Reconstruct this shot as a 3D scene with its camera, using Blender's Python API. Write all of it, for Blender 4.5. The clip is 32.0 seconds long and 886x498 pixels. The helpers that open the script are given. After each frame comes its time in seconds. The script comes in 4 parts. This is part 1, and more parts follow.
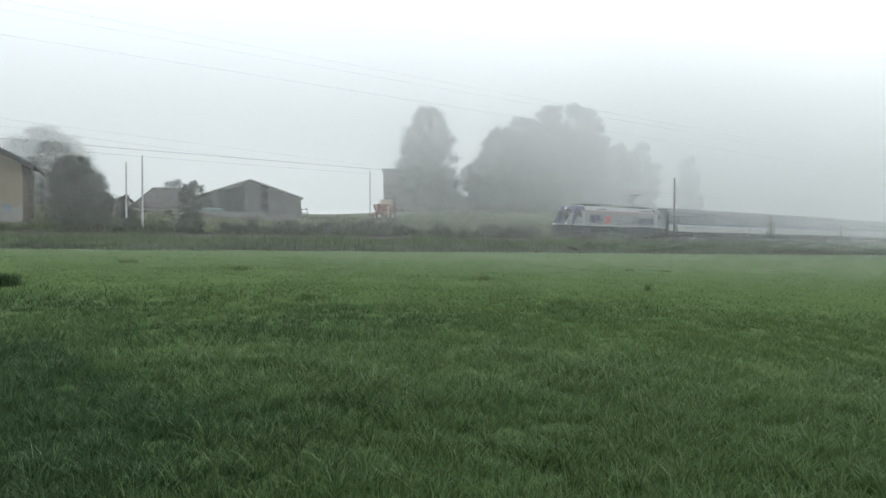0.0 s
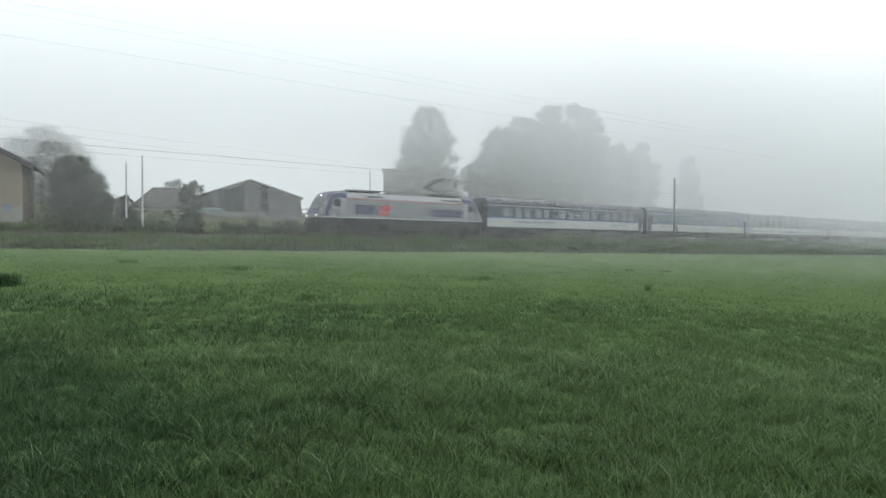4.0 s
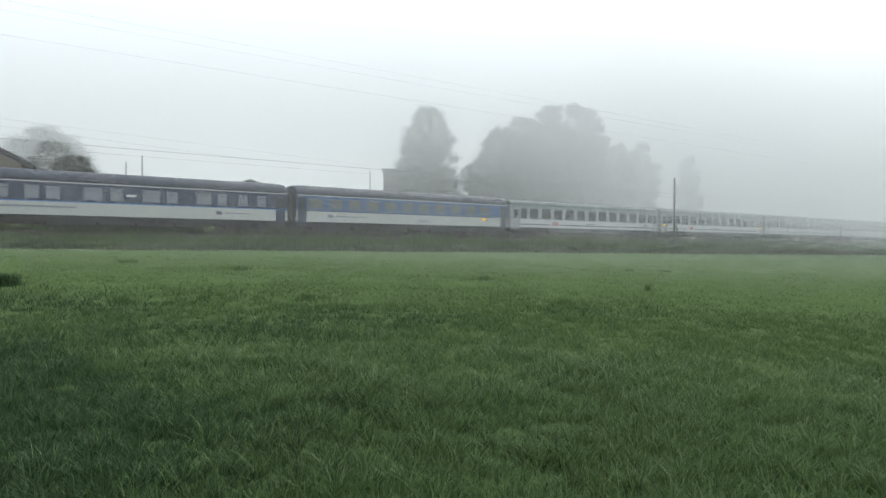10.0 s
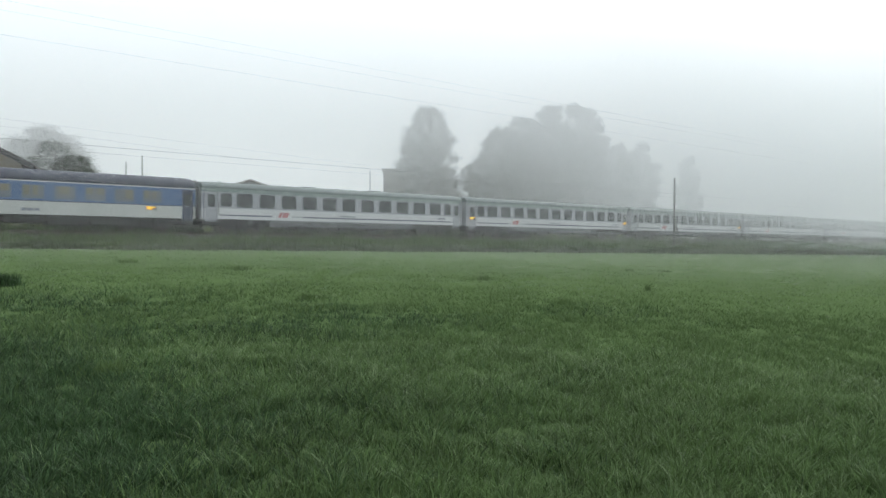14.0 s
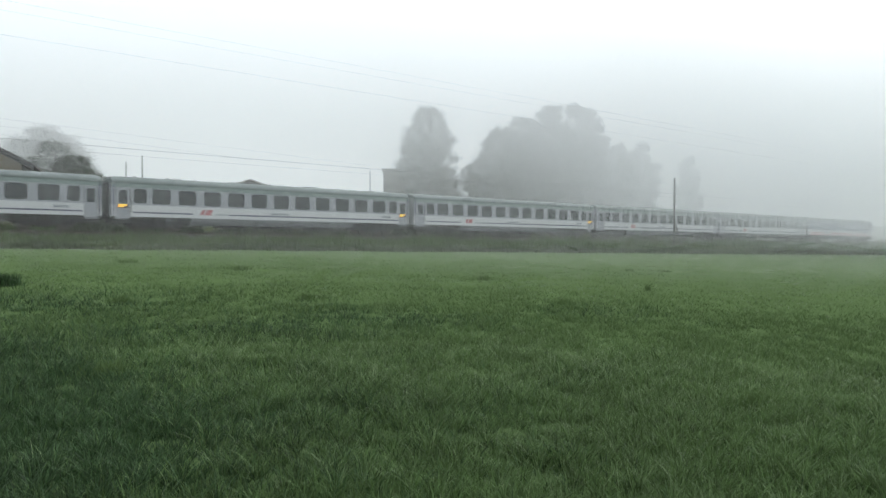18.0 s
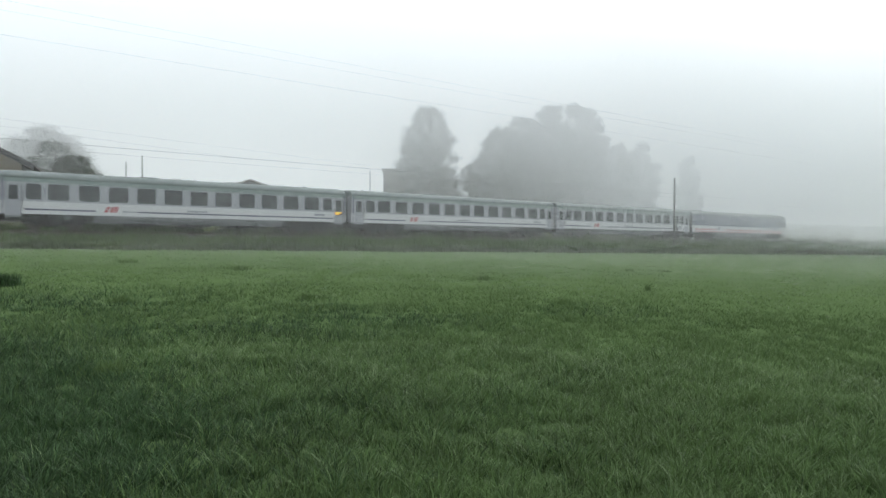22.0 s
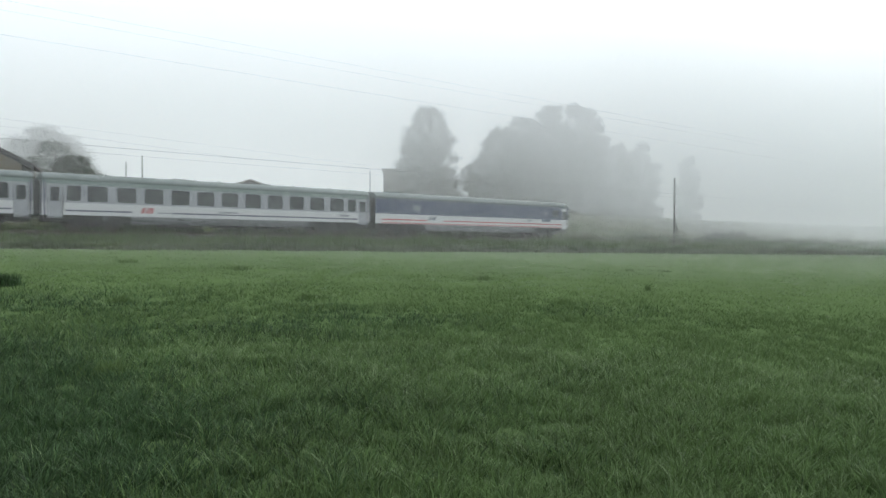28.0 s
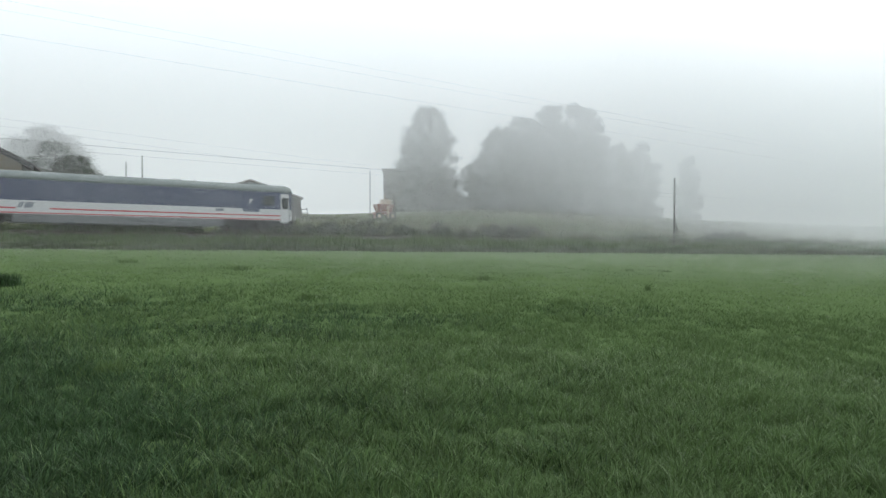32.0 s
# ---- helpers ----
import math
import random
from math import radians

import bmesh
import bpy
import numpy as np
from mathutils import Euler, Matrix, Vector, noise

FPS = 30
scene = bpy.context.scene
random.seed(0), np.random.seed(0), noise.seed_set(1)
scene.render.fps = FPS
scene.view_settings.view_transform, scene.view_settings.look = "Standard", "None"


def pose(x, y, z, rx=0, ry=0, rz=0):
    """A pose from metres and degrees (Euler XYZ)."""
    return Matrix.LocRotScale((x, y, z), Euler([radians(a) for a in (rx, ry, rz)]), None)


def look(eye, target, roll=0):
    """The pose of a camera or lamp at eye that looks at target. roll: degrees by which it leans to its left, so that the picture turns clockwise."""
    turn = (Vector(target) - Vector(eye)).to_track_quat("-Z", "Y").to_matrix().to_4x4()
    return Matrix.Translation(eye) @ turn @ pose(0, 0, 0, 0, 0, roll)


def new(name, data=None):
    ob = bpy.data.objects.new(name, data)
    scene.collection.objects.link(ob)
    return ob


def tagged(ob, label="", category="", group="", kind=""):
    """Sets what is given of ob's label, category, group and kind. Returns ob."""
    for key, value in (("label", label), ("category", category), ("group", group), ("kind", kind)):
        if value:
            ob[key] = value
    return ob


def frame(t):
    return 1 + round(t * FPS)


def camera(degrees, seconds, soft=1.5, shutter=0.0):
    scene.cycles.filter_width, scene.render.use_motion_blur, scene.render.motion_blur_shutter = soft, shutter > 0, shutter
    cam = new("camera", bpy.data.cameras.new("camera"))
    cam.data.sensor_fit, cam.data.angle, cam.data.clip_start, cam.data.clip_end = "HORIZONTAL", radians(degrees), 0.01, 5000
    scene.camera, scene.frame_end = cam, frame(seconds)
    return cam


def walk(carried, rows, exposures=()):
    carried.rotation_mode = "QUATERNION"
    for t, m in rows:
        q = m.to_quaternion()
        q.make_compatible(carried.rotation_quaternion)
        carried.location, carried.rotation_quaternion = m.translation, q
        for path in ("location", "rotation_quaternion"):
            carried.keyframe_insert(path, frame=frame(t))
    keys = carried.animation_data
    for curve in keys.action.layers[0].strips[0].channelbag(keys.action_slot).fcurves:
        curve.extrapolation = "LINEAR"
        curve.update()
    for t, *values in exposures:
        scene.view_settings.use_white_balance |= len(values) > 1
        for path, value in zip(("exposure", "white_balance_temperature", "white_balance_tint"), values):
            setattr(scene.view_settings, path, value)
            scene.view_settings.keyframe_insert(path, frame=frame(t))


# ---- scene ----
# ---- plan: the railway's line, its slope and the run of the land ----
EX, EY = 0.7959, 0.6055            # along the rails, away to the far end
NX, NY = -EY, EX                   # across the rails, away from the field
TURN = math.degrees(math.atan2(EY, EX))
RAIL_SLOPE = -0.00825
EYE = 1.6


def at(s, d):
    return s * EX + d * NX, s * EY + d * NY


def sd(x, y):
    return x * EX + y * EY, x * NX + y * NY


def rail(s):
    return 2.34 + RAIL_SLOPE * s


def ramp(points, v):
    for (a, p), (b, q) in zip(points, points[1:]):
        if v <= b:
            return p + (q - p) * max(0.0, (v - a) / (b - a))
    return points[-1][1]


def land(s, d):
    sc = max(-60.0, min(200.0, s))
    field = 0.027 * max(-40.0, min(d, 44.0)) - 0.0166 * sc
    r = 2.34 + RAIL_SLOPE * sc
    if d <= 44:
        bump = 0.05 * noise.noise((s * 0.35, d * 0.35, 0)) + 0.03 * noise.noise((s * 1.1, d * 1.1, 3))
        return field + bump
    if d < 62:
        k = max(0.0, min(1.0, (25 - s) / 15))
        base = ramp([(44, field), (45.2, field - 0.3), (46.6, field - 0.05), (49, field * 0.45 + (r - 0.8) * 0.55), (51.6, r - 0.85), (53.3, r - 0.75),
                     (54.0, r - 0.2), (56.8, r - 0.2), (57.6, r - 0.7 + 0.5 * k), (58.4, r - 0.75 + 0.85 * k), (60, r - 0.75 + 0.95 * k), (62, r - 0.45 + 0.75 * k)], d)
        rough = 0.0 if 53.3 <= d <= 57.8 else 0.12
        return base + rough * noise.noise((s * 0.5, d * 0.5, 5))
    up = ramp([(62, -0.45), (70, 0.75), (82, 2.35), (110, 4.3), (150, 5.5), (2000, 9.0)], d)
    up += 2.1 * max(0.0, min(1.0, (s - 57) / 25)) * max(0.0, min(1.0, (d - 64) / 20)) * max(0.0, min(1.0, (121 - d) / 17))
    up += 0.75 * max(0.0, min(1.0, (25 - s) / 15)) * max(0.0, 1 - (d - 62) / 14)
    return r + up + 0.15 * noise.noise((s * 0.2, d * 0.2, 7))


# ---- camera ----
cam = camera(65.8, 32.0, soft=1.35, shutter=0.5)
VIEW = look((0, 0, EYE), (0, 100, EYE - 100 * 0.01321))
walk(cam, [(0, VIEW), (32, VIEW)])

# ---- light: an overcast, foggy morning ----
SUN_ELEVATION, SUN_TURN = radians(42), radians(40)
world = bpy.data.worlds.new("world")
scene.world = world
world.use_nodes = True
wt = world.node_tree
wt.nodes.clear()
sky = wt.nodes.new("ShaderNodeTexSky")
sky.sky_type = "NISHITA"
sky.sun_disc = False
sky.sun_elevation, sky.sun_rotation = SUN_ELEVATION, SUN_TURN
sky.dust_density, sky.air_density = 4.0, 1.0
sky_low = wt.nodes.new("ShaderNodeMix")
sky_low.data_type = "RGBA"
sky_low.inputs["Factor"].default_value = 0.9
tc = wt.nodes.new("ShaderNodeTexCoord")
sep = wt.nodes.new("ShaderNodeSeparateXYZ")
cloud = wt.nodes.new("ShaderNodeValToRGB")
cloud.color_ramp.elements[0].position, cloud.color_ramp.elements[0].color = 0.0, (9.95, 10.65, 11.2, 1)
cloud.color_ramp.elements[1].position, cloud.color_ramp.elements[1].color = 0.36, (12.3, 13.4, 14.0, 1)
mid = cloud.color_ramp.elements.new(0.17)
mid.color = (12.0, 13.05, 13.75, 1)
wt.links.new(tc.outputs["Generated"], sep.inputs[0])
wt.links.new(sep.outputs["Z"], cloud.inputs[0])
wt.links.new(sky.outputs[0], sky_low.inputs["A"])
wt.links.new(cloud.outputs[0], sky_low.inputs["B"])
# the veiled sun makes its side of the sky a little brighter
glow = wt.nodes.new("ShaderNodeVectorMath")
glow.operation = "DOT_PRODUCT"
glow.inputs[1].default_value = (math.sin(SUN_TURN), math.cos(SUN_TURN), 0)
wt.links.new(tc.outputs["Generated"], glow.inputs[0])
gain = wt.nodes.new("ShaderNodeMath")
gain.operation = "MULTIPLY_ADD"
gain.inputs[1].default_value, gain.inputs[2].default_value = 0.028, 0.0905
wt.links.new(glow.outputs["Value"], gain.inputs[0])
bg = wt.nodes.new("ShaderNodeBackground")
wt.links.new(gain.outputs[0], bg.inputs["Strength"])
wt.links.new(sky_low.outputs["Result"], bg.inputs["Color"])
wout = wt.nodes.new("ShaderNodeOutputWorld")
wt.links.new(bg.outputs[0], wout.inputs["Surface"])

sun_data = bpy.data.lights.new("sun", "SUN")
sun_data.energy, sun_data.angle, sun_data.color = 1.2, radians(50), (1.0, 0.985, 0.95)
sun = new("sun", sun_data)
sun.matrix_world = look((60 * math.sin(SUN_TURN), 60 * math.cos(SUN_TURN), 60), (0, 0, 0))


# ---- materials ----
def mat(name, col, rough=0.8, metal=0.0, var=0.25, scale=3.0, fine=40.0, bump=0.15, spread=0.0, emit=0.0, trans=0.0, island=False, spec=0.4):
    """A surface with two scales of variation: broad stains and fine grain."""
    m = bpy.data.materials.new(name)
    m.use_nodes = True
    nt = m.node_tree
    b = nt.nodes["Principled BSDF"]
    b.inputs["Roughness"].default_value, b.inputs["Metallic"].default_value = rough, metal
    b.inputs["Specular IOR Level"].default_value = spec
    co = nt.nodes.new("ShaderNodeTexCoord")
    n1, n2 = nt.nodes.new("ShaderNodeTexNoise"), nt.nodes.new("ShaderNodeTexNoise")
    n1.inputs["Scale"].default_value, n2.inputs["Scale"].default_value = scale, fine
    n1.inputs["Detail"].default_value = 4.0
    for n in (n1, n2):
        nt.links.new(co.outputs["Object"], n.inputs["Vector"])
    add = nt.nodes.new("ShaderNodeMath")
    add.operation = "ADD"
    nt.links.new(n1.outputs[0], add.inputs[0])
    nt.links.new(n2.outputs[0], add.inputs[1])
    src = add.outputs[0]
    if spread:
        info = nt.nodes.new("ShaderNodeNewGeometry" if island else "ShaderNodeObjectInfo")
        mul = nt.nodes.new("ShaderNodeMath")
        mul.operation = "MULTIPLY_ADD"
        mul.inputs[1].default_value = spread
        nt.links.new(info.outputs["Random Per Island" if island else "Random"], mul.inputs[0])
        nt.links.new(src, mul.inputs[2])
        src = mul.outputs[0]
    rng = nt.nodes.new("ShaderNodeMapRange")
    rng.inputs["From Min"].default_value, rng.inputs["From Max"].default_value = 0.6, 1.4 + spread
    nt.links.new(src, rng.inputs["Value"])
    mix = nt.nodes.new("ShaderNodeMix")
    mix.data_type = "RGBA"
    lo, hi = [c * (1 - var) for c in col], [min(1, c * (1 + var)) for c in col]
    mix.inputs["A"].default_value, mix.inputs["B"].default_value = (*lo, 1), (*hi, 1)
    nt.links.new(rng.outputs["Result"], mix.inputs["Factor"])
    nt.links.new(mix.outputs["Result"], b.inputs["Base Color"])
    if bump:
        bp = nt.nodes.new("ShaderNodeBump")
        bp.inputs["Strength"].default_value, bp.inputs["Distance"].default_value = bump, 0.02
        nt.links.new(n2.outputs[0], bp.inputs["Height"])
        nt.links.new(bp.outputs[0], b.inputs["Normal"])
    if emit:
        nt.links.new(mix.outputs["Result"], b.inputs["Emission Color"])
        b.inputs["Emission Strength"].default_value = emit
    if trans:
        t = nt.nodes.new("ShaderNodeBsdfTranslucent")
        nt.links.new(mix.outputs["Result"], t.inputs["Color"])
        ms = nt.nodes.new("ShaderNodeMixShader")
        ms.inputs[0].default_value = trans
        nt.links.new(b.outputs[0], ms.inputs[1])
        nt.links.new(t.outputs[0], ms.inputs[2])
        nt.links.new(ms.outputs[0], nt.nodes["Material Output"].inputs["Surface"])
    return m


M_FOG = mat("fog_droplets", (0.95, 0.97, 0.998), 1.0, var=0.02, bump=0, trans=0.8, spec=0.0)
M_SOIL = mat("pasture_ground", (0.090, 0.136, 0.056), 1.0, var=0.25, scale=0.8, fine=25, spec=0.0)
M_ROUGH = mat("rough_grass_ground", (0.045, 0.055, 0.026), 1.0, var=0.5, scale=0.6, fine=12, spec=0.0)
M_BALLAST = mat("ballast", (0.06, 0.055, 0.05), 0.95, var=0.5, scale=1.5, fine=30, bump=0.8)
M_MEADOW = mat("hill_meadow", (0.098, 0.115, 0.060), 1.0, var=0.35, scale=0.3, fine=8, spec=0.0)
M_GRASS = mat("grass_blades", (0.095, 0.155, 0.056), 0.5, var=0.9, scale=0.45, fine=8, bump=0, spec=0.15, spread=1.2, trans=0.35, island=True)
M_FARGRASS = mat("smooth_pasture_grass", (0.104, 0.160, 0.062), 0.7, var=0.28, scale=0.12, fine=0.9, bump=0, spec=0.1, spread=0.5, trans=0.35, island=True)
# mid and far copies of the grass, lightened with distance to paint brightness in
M_GRASSLIT_FAR = mat("far_grass_lightened", (0.150, 0.222, 0.095), 0.8, var=0.15, scale=0.12, fine=0.9, bump=0, spec=0.1, spread=0.4, trans=0.35, island=True)
M_GRASSLIT_MID = mat("mid_grass_lightened", (0.124, 0.188, 0.076), 0.8, var=0.2, scale=0.12, fine=0.9, bump=0, spec=0.1, spread=0.4, trans=0.35, island=True)
# darker green for weedy patches and for left-side darkening painted into the colour
M_DARKENEDGRASS = mat("darkened_grass", (0.054, 0.098, 0.042), 0.5, var=0.9, scale=0.45, fine=8, bump=0, spec=0.15, spread=1.2, trans=0.3, island=True)
# highlights on wet blades are painted in here as a paler base colour
M_GLINTBLADE = mat("highlight_tinted_blades", (0.165, 0.24, 0.10), 0.4, var=0.4, scale=0.45, fine=8, bump=0, spec=0.4, spread=1.2, trans=0.3, island=True)
M_TALL = mat("tall_dry_grass", (0.125, 0.135, 0.080), 0.8, var=0.4, scale=0.3, fine=2, bump=0, spread=1.2, trans=0.3, island=True, spec=0.15)
M_DARKGRASS = mat("rank_grass", (0.055, 0.075, 0.035), 0.8, var=0.4, scale=0.3, fine=2, bump=0, spread=1.2, trans=0.3, island=True, spec=0.15)
M_BANKGRASS = mat("bank_grass_blades", (0.10, 0.145, 0.06), 0.8, var=0.4, scale=0.3, fine=2, bump=0, spread=1.2, trans=0.3, island=True, spec=0.15)
M_LEAF = mat("leaves", (0.038, 0.052, 0.029), 0.7, var=0.18, scale=0.5, fine=6, bump=0, spread=1.0, trans=0.3, island=True, spec=0.15)
M_LEAF2 = mat("dark_leaves", (0.046, 0.058, 0.036), 0.6, var=0.4, scale=0.5, fine=6, bump=0, spread=1.0, trans=0.25, island=True, spec=0.15)
M_BARK = mat("bark", (0.10, 0.085, 0.07), 0.95, var=0.4, scale=2, fine=20, bump=0.5)
M_CONCRETE = mat("concrete", (0.22, 0.215, 0.20), 0.9, var=0.2, scale=1.5, fine=30)
M_PALEPOLE = mat("pole_concrete", (0.50, 0.50, 0.49), 0.9, var=0.25, scale=0.6, fine=20)
M_POLE = mat("weathered_pole_wood", (0.12, 0.115, 0.11), 0.9, var=0.3, scale=2, fine=25, bump=0.3)
M_TIMBER = mat("dark_timber", (0.062, 0.060, 0.057), 0.9, var=0.3, scale=2, fine=25, bump=0.3)
M_GREYWOOD = mat("weathered_boards", (0.17, 0.16, 0.155), 0.9, var=0.25, scale=1.2, fine=18, bump=0.3, spread=0.7)
M_DARK = mat("dark_interior", (0.02, 0.02, 0.02), 0.95, var=0.2)
M_ROOFGREY = mat("corrugated_roof", (0.30, 0.29, 0.28), 0.7, var=0.2, scale=1.0, fine=12)
M_TILE = mat("old_roof_tiles", (0.062, 0.052, 0.048), 0.85, var=0.3, scale=1.0, fine=14, spread=0.6)
M_RENDERW = mat("ochre_render", (0.30, 0.25, 0.18), 0.95, var=0.15, scale=0.8, fine=30)
M_PLASTER = mat("pale_plaster", (0.32, 0.31, 0.285), 0.95, var=0.2, scale=0.8, fine=30)
M_BROWNWOOD = mat("brown_cladding", (0.10, 0.075, 0.055), 0.85, var=0.3, scale=1.2, fine=20, spread=0.6)
M_FADEDRED = mat("faded_red_paint", (0.34, 0.20, 0.19), 0.9, var=0.25, scale=3, fine=20)
M_FADEDBLUE = mat("faded_blue_paint", (0.22, 0.26, 0.33), 0.9, var=0.25, scale=3, fine=20)
M_TARP = mat("blue_green_sheet", (0.20, 0.30, 0.32), 0.6, var=0.15, scale=1, fine=10)
M_RED = mat("red_machine_paint", (0.28, 0.10, 0.07), 0.5, var=0.3, scale=2, fine=20)
M_CREAM = mat("cream_machine_paint", (0.55, 0.45, 0.36), 0.5, var=0.25, scale=2, fine=20)
M_WIRE = mat("wire", (0.12, 0.12, 0.12), 0.6, metal=0.3, var=0.1, bump=0)
M_STEEL = mat("rail_steel", (0.07, 0.06, 0.05), 0.7, metal=0.2, var=0.3, scale=3, fine=30)
M_SLEEPER = mat("sleeper_concrete", (0.24, 0.22, 0.20), 0.95, var=0.3, spread=0.5)
M_RUBBER = mat("black_rubber", (0.02, 0.02, 0.022), 0.8, var=0.2)
M_UNDER = mat("sooty_underframe", (0.026, 0.025, 0.024), 0.85, var=0.35, scale=2, fine=15)
M_NAVY = mat("navy_paint", (0.046, 0.054, 0.094), 0.35, var=0.12, scale=0.6, fine=12, bump=0.03)
M_COBALT = mat("cobalt_blue_paint", (0.052, 0.054, 0.118), 0.4, var=0.15, scale=0.6, fine=12, bump=0.03)
M_SKYBLUE = mat("light_blue_paint", (0.078, 0.142, 0.285), 0.35, var=0.12, scale=0.6, fine=12, bump=0.03)
M_BLUELINE = mat("blue_line_paint", (0.06, 0.19, 0.48), 0.35, var=0.1, bump=0)
M_WHITE = mat("white_paint", (0.60, 0.60, 0.61), 0.35, var=0.08, scale=0.6, fine=10, bump=0.03)
M_IVORY = mat("cream_white_paint", (0.50, 0.51, 0.49), 0.4, var=0.1, scale=0.6, fine=10, bump=0.03)
M_PALEGREY = mat("pale_grey_paint", (0.345, 0.35, 0.38), 0.4, var=0.08, scale=0.6, fine=10, bump=0.03)
M_SKIRT = mat("grey_skirt_paint", (0.155, 0.16, 0.168), 0.6, var=0.35, scale=0.8, fine=10, bump=0.03)
M_ROOFGREEN = mat("grey_green_roof", (0.155, 0.182, 0.178), 0.65, var=0.12, scale=0.7, fine=10, bump=0.05)
M_ROOFNAVY = mat("dark_grey_roof", (0.038, 0.043, 0.066), 0.5, var=0.15, scale=0.7, fine=10, bump=0.05)
M_MINT = mat("mint_grey_paint", (0.205, 0.255, 0.24), 0.4, var=0.08, scale=0.6, fine=10, bump=0.03)
M_FADEBLUE = mat("thinned_blue_paint", (0.135, 0.14, 0.185), 0.4, var=0.15, scale=0.6, fine=12, bump=0.03)
M_GLASS = mat("dark_window_glass", (0.035, 0.04, 0.042), 0.12, var=0.3, scale=0.8, fine=3, bump=0)
M_GLASSPALE = mat("curtained_window", (0.26, 0.28, 0.32), 0.25, var=0.12, scale=2, fine=8, bump=0)
M_BLIND = mat("window_with_yellow_blind", (0.145, 0.165, 0.185), 0.3, var=0.25, scale=1.2, fine=8, bump=0, spread=0.8)
M_YELLOWBLIND = mat("yellow_blind_cloth", (0.20, 0.19, 0.135), 0.8, var=0.2, scale=2, fine=12, bump=0, spread=0.6)
M_NAVYFILM = mat("dark_navy_film", (0.055, 0.068, 0.13), 0.3, var=0.1, scale=0.5, fine=6, bump=0)
M_REDLINE = mat("red_line_paint", (0.50, 0.05, 0.07), 0.4, var=0.1, bump=0)
M_DARKLINE = mat("dark_line_paint", (0.07, 0.07, 0.12), 0.4, var=0.1, bump=0)
M_REDLOGO = mat("red_emblem_paint", (0.50, 0.075, 0.075), 0.4, var=0.1, bump=0)
M_DIMLOGO = mat("emblem_red_paint", (0.42, 0.15, 0.16), 0.4, var=0.15, bump=0)
M_SILVER = mat("silver_grey_paint", (0.25, 0.25, 0.262), 0.4, var=0.1, scale=0.6, fine=10, bump=0.03)
M_DULLTEXT = mat("grey_lettering", (0.22, 0.23, 0.27), 0.5, var=0.1, bump=0)
M_AMBER = mat("amber_display", (1.0, 0.42, 0.06), 0.4, var=0.5, scale=9, fine=25, bump=0, emit=1.5)
M_LAMP = mat("headlamp", (1.0, 0.93, 0.8), 0.2, var=0.02, bump=0, emit=2.2)
M_BELLOWS = mat("gangway_rubber", (0.06, 0.06, 0.065), 0.8, var=0.2)


# ---- mesh helpers ----
def part(name, bm, material, parent=None, label="", mx=None):
    """Links a bmesh as one mesh object, under a thing or part when given."""
    me = bpy.data.meshes.new(name)
    bm.to_mesh(me)
    bm.free()
    for m in material if isinstance(material, (list, tuple)) else (material,):
        me.materials.append(m)
    ob = new(name, me)
    if parent:
        ob.parent = parent
    if mx is not None:
        ob.matrix_basis = mx
    if label:
        ob["label"] = label
    return ob


def thing(name, label, category, mx=None, group="", kind=""):
    ob = tagged(new(name), label, category, group, kind)
    if mx is not None:
        ob.matrix_basis = mx
    return ob


def box(bm, x0, x1, y0, y1, z0, z1, bevel=0.0):
    m = Matrix.Translation(((x0 + x1) / 2, (y0 + y1) / 2, (z0 + z1) / 2)) @ Matrix.Diagonal((x1 - x0, y1 - y0, z1 - z0, 1))
    r = bmesh.ops.create_cube(bm, size=1, matrix=m)
    if bevel:
        es = list({e for v in r["verts"] for e in v.link_edges})
        bmesh.ops.bevel(bm, geom=es, offset=bevel, segments=2, affect="EDGES", profile=0.7)
    return bm


def boxed(*a, bevel=0.0):
    return box(bmesh.new(), *a, bevel=bevel)


def tube(bm, a, b, r0, r1=None, n=8):
    a, b = Vector(a), Vector(b)
    v = b - a
    m = Matrix.Translation((a + b) / 2) @ v.to_track_quat("Z", "Y").to_matrix().to_4x4()
    bmesh.ops.create_cone(bm, cap_ends=True, segments=n, radius1=r0, radius2=r0 if r1 is None else r1, depth=v.length, matrix=m)
    return bm


def loft(bm, sections, close=True, caps=True):
    """Skins a row of equal-length rings."""
    rings = [[bm.verts.new(p) for p in ring] for ring in sections]
    n = len(rings[0])
    for a, b in zip(rings, rings[1:]):
        for i in range(n if close else n - 1):
            j = (i + 1) % n
            bm.faces.new((a[i], a[j], b[j], b[i]))
    if caps and close:
        bm.faces.new(rings[0][::-1])
        bm.faces.new(rings[-1])
    bmesh.ops.recalc_face_normals(bm, faces=bm.faces[:])
    return bm


def mesh_ob(name, verts, faces, material, kind="", label="", category="", parent=None):
    """One object out of numpy arrays of vertices and equal-sided faces."""
    me = bpy.data.meshes.new(name)
    k = faces.shape[1]
    me.vertices.add(len(verts))
    me.vertices.foreach_set("co", np.ascontiguousarray(verts, dtype=np.float32).ravel())
    me.loops.add(faces.size)
    me.loops.foreach_set("vertex_index", np.ascontiguousarray(faces, dtype=np.int32).ravel())
    me.polygons.add(len(faces))
    me.polygons.foreach_set("loop_start", np.arange(0, faces.size, k, dtype=np.int32))
    me.update(calc_edges=True)
    me.materials.append(material)
    ob = new(name, me)
    if parent:
        ob.parent = parent
    return tagged(ob, label, category, "", kind)


rng = np.random.default_rng(4)

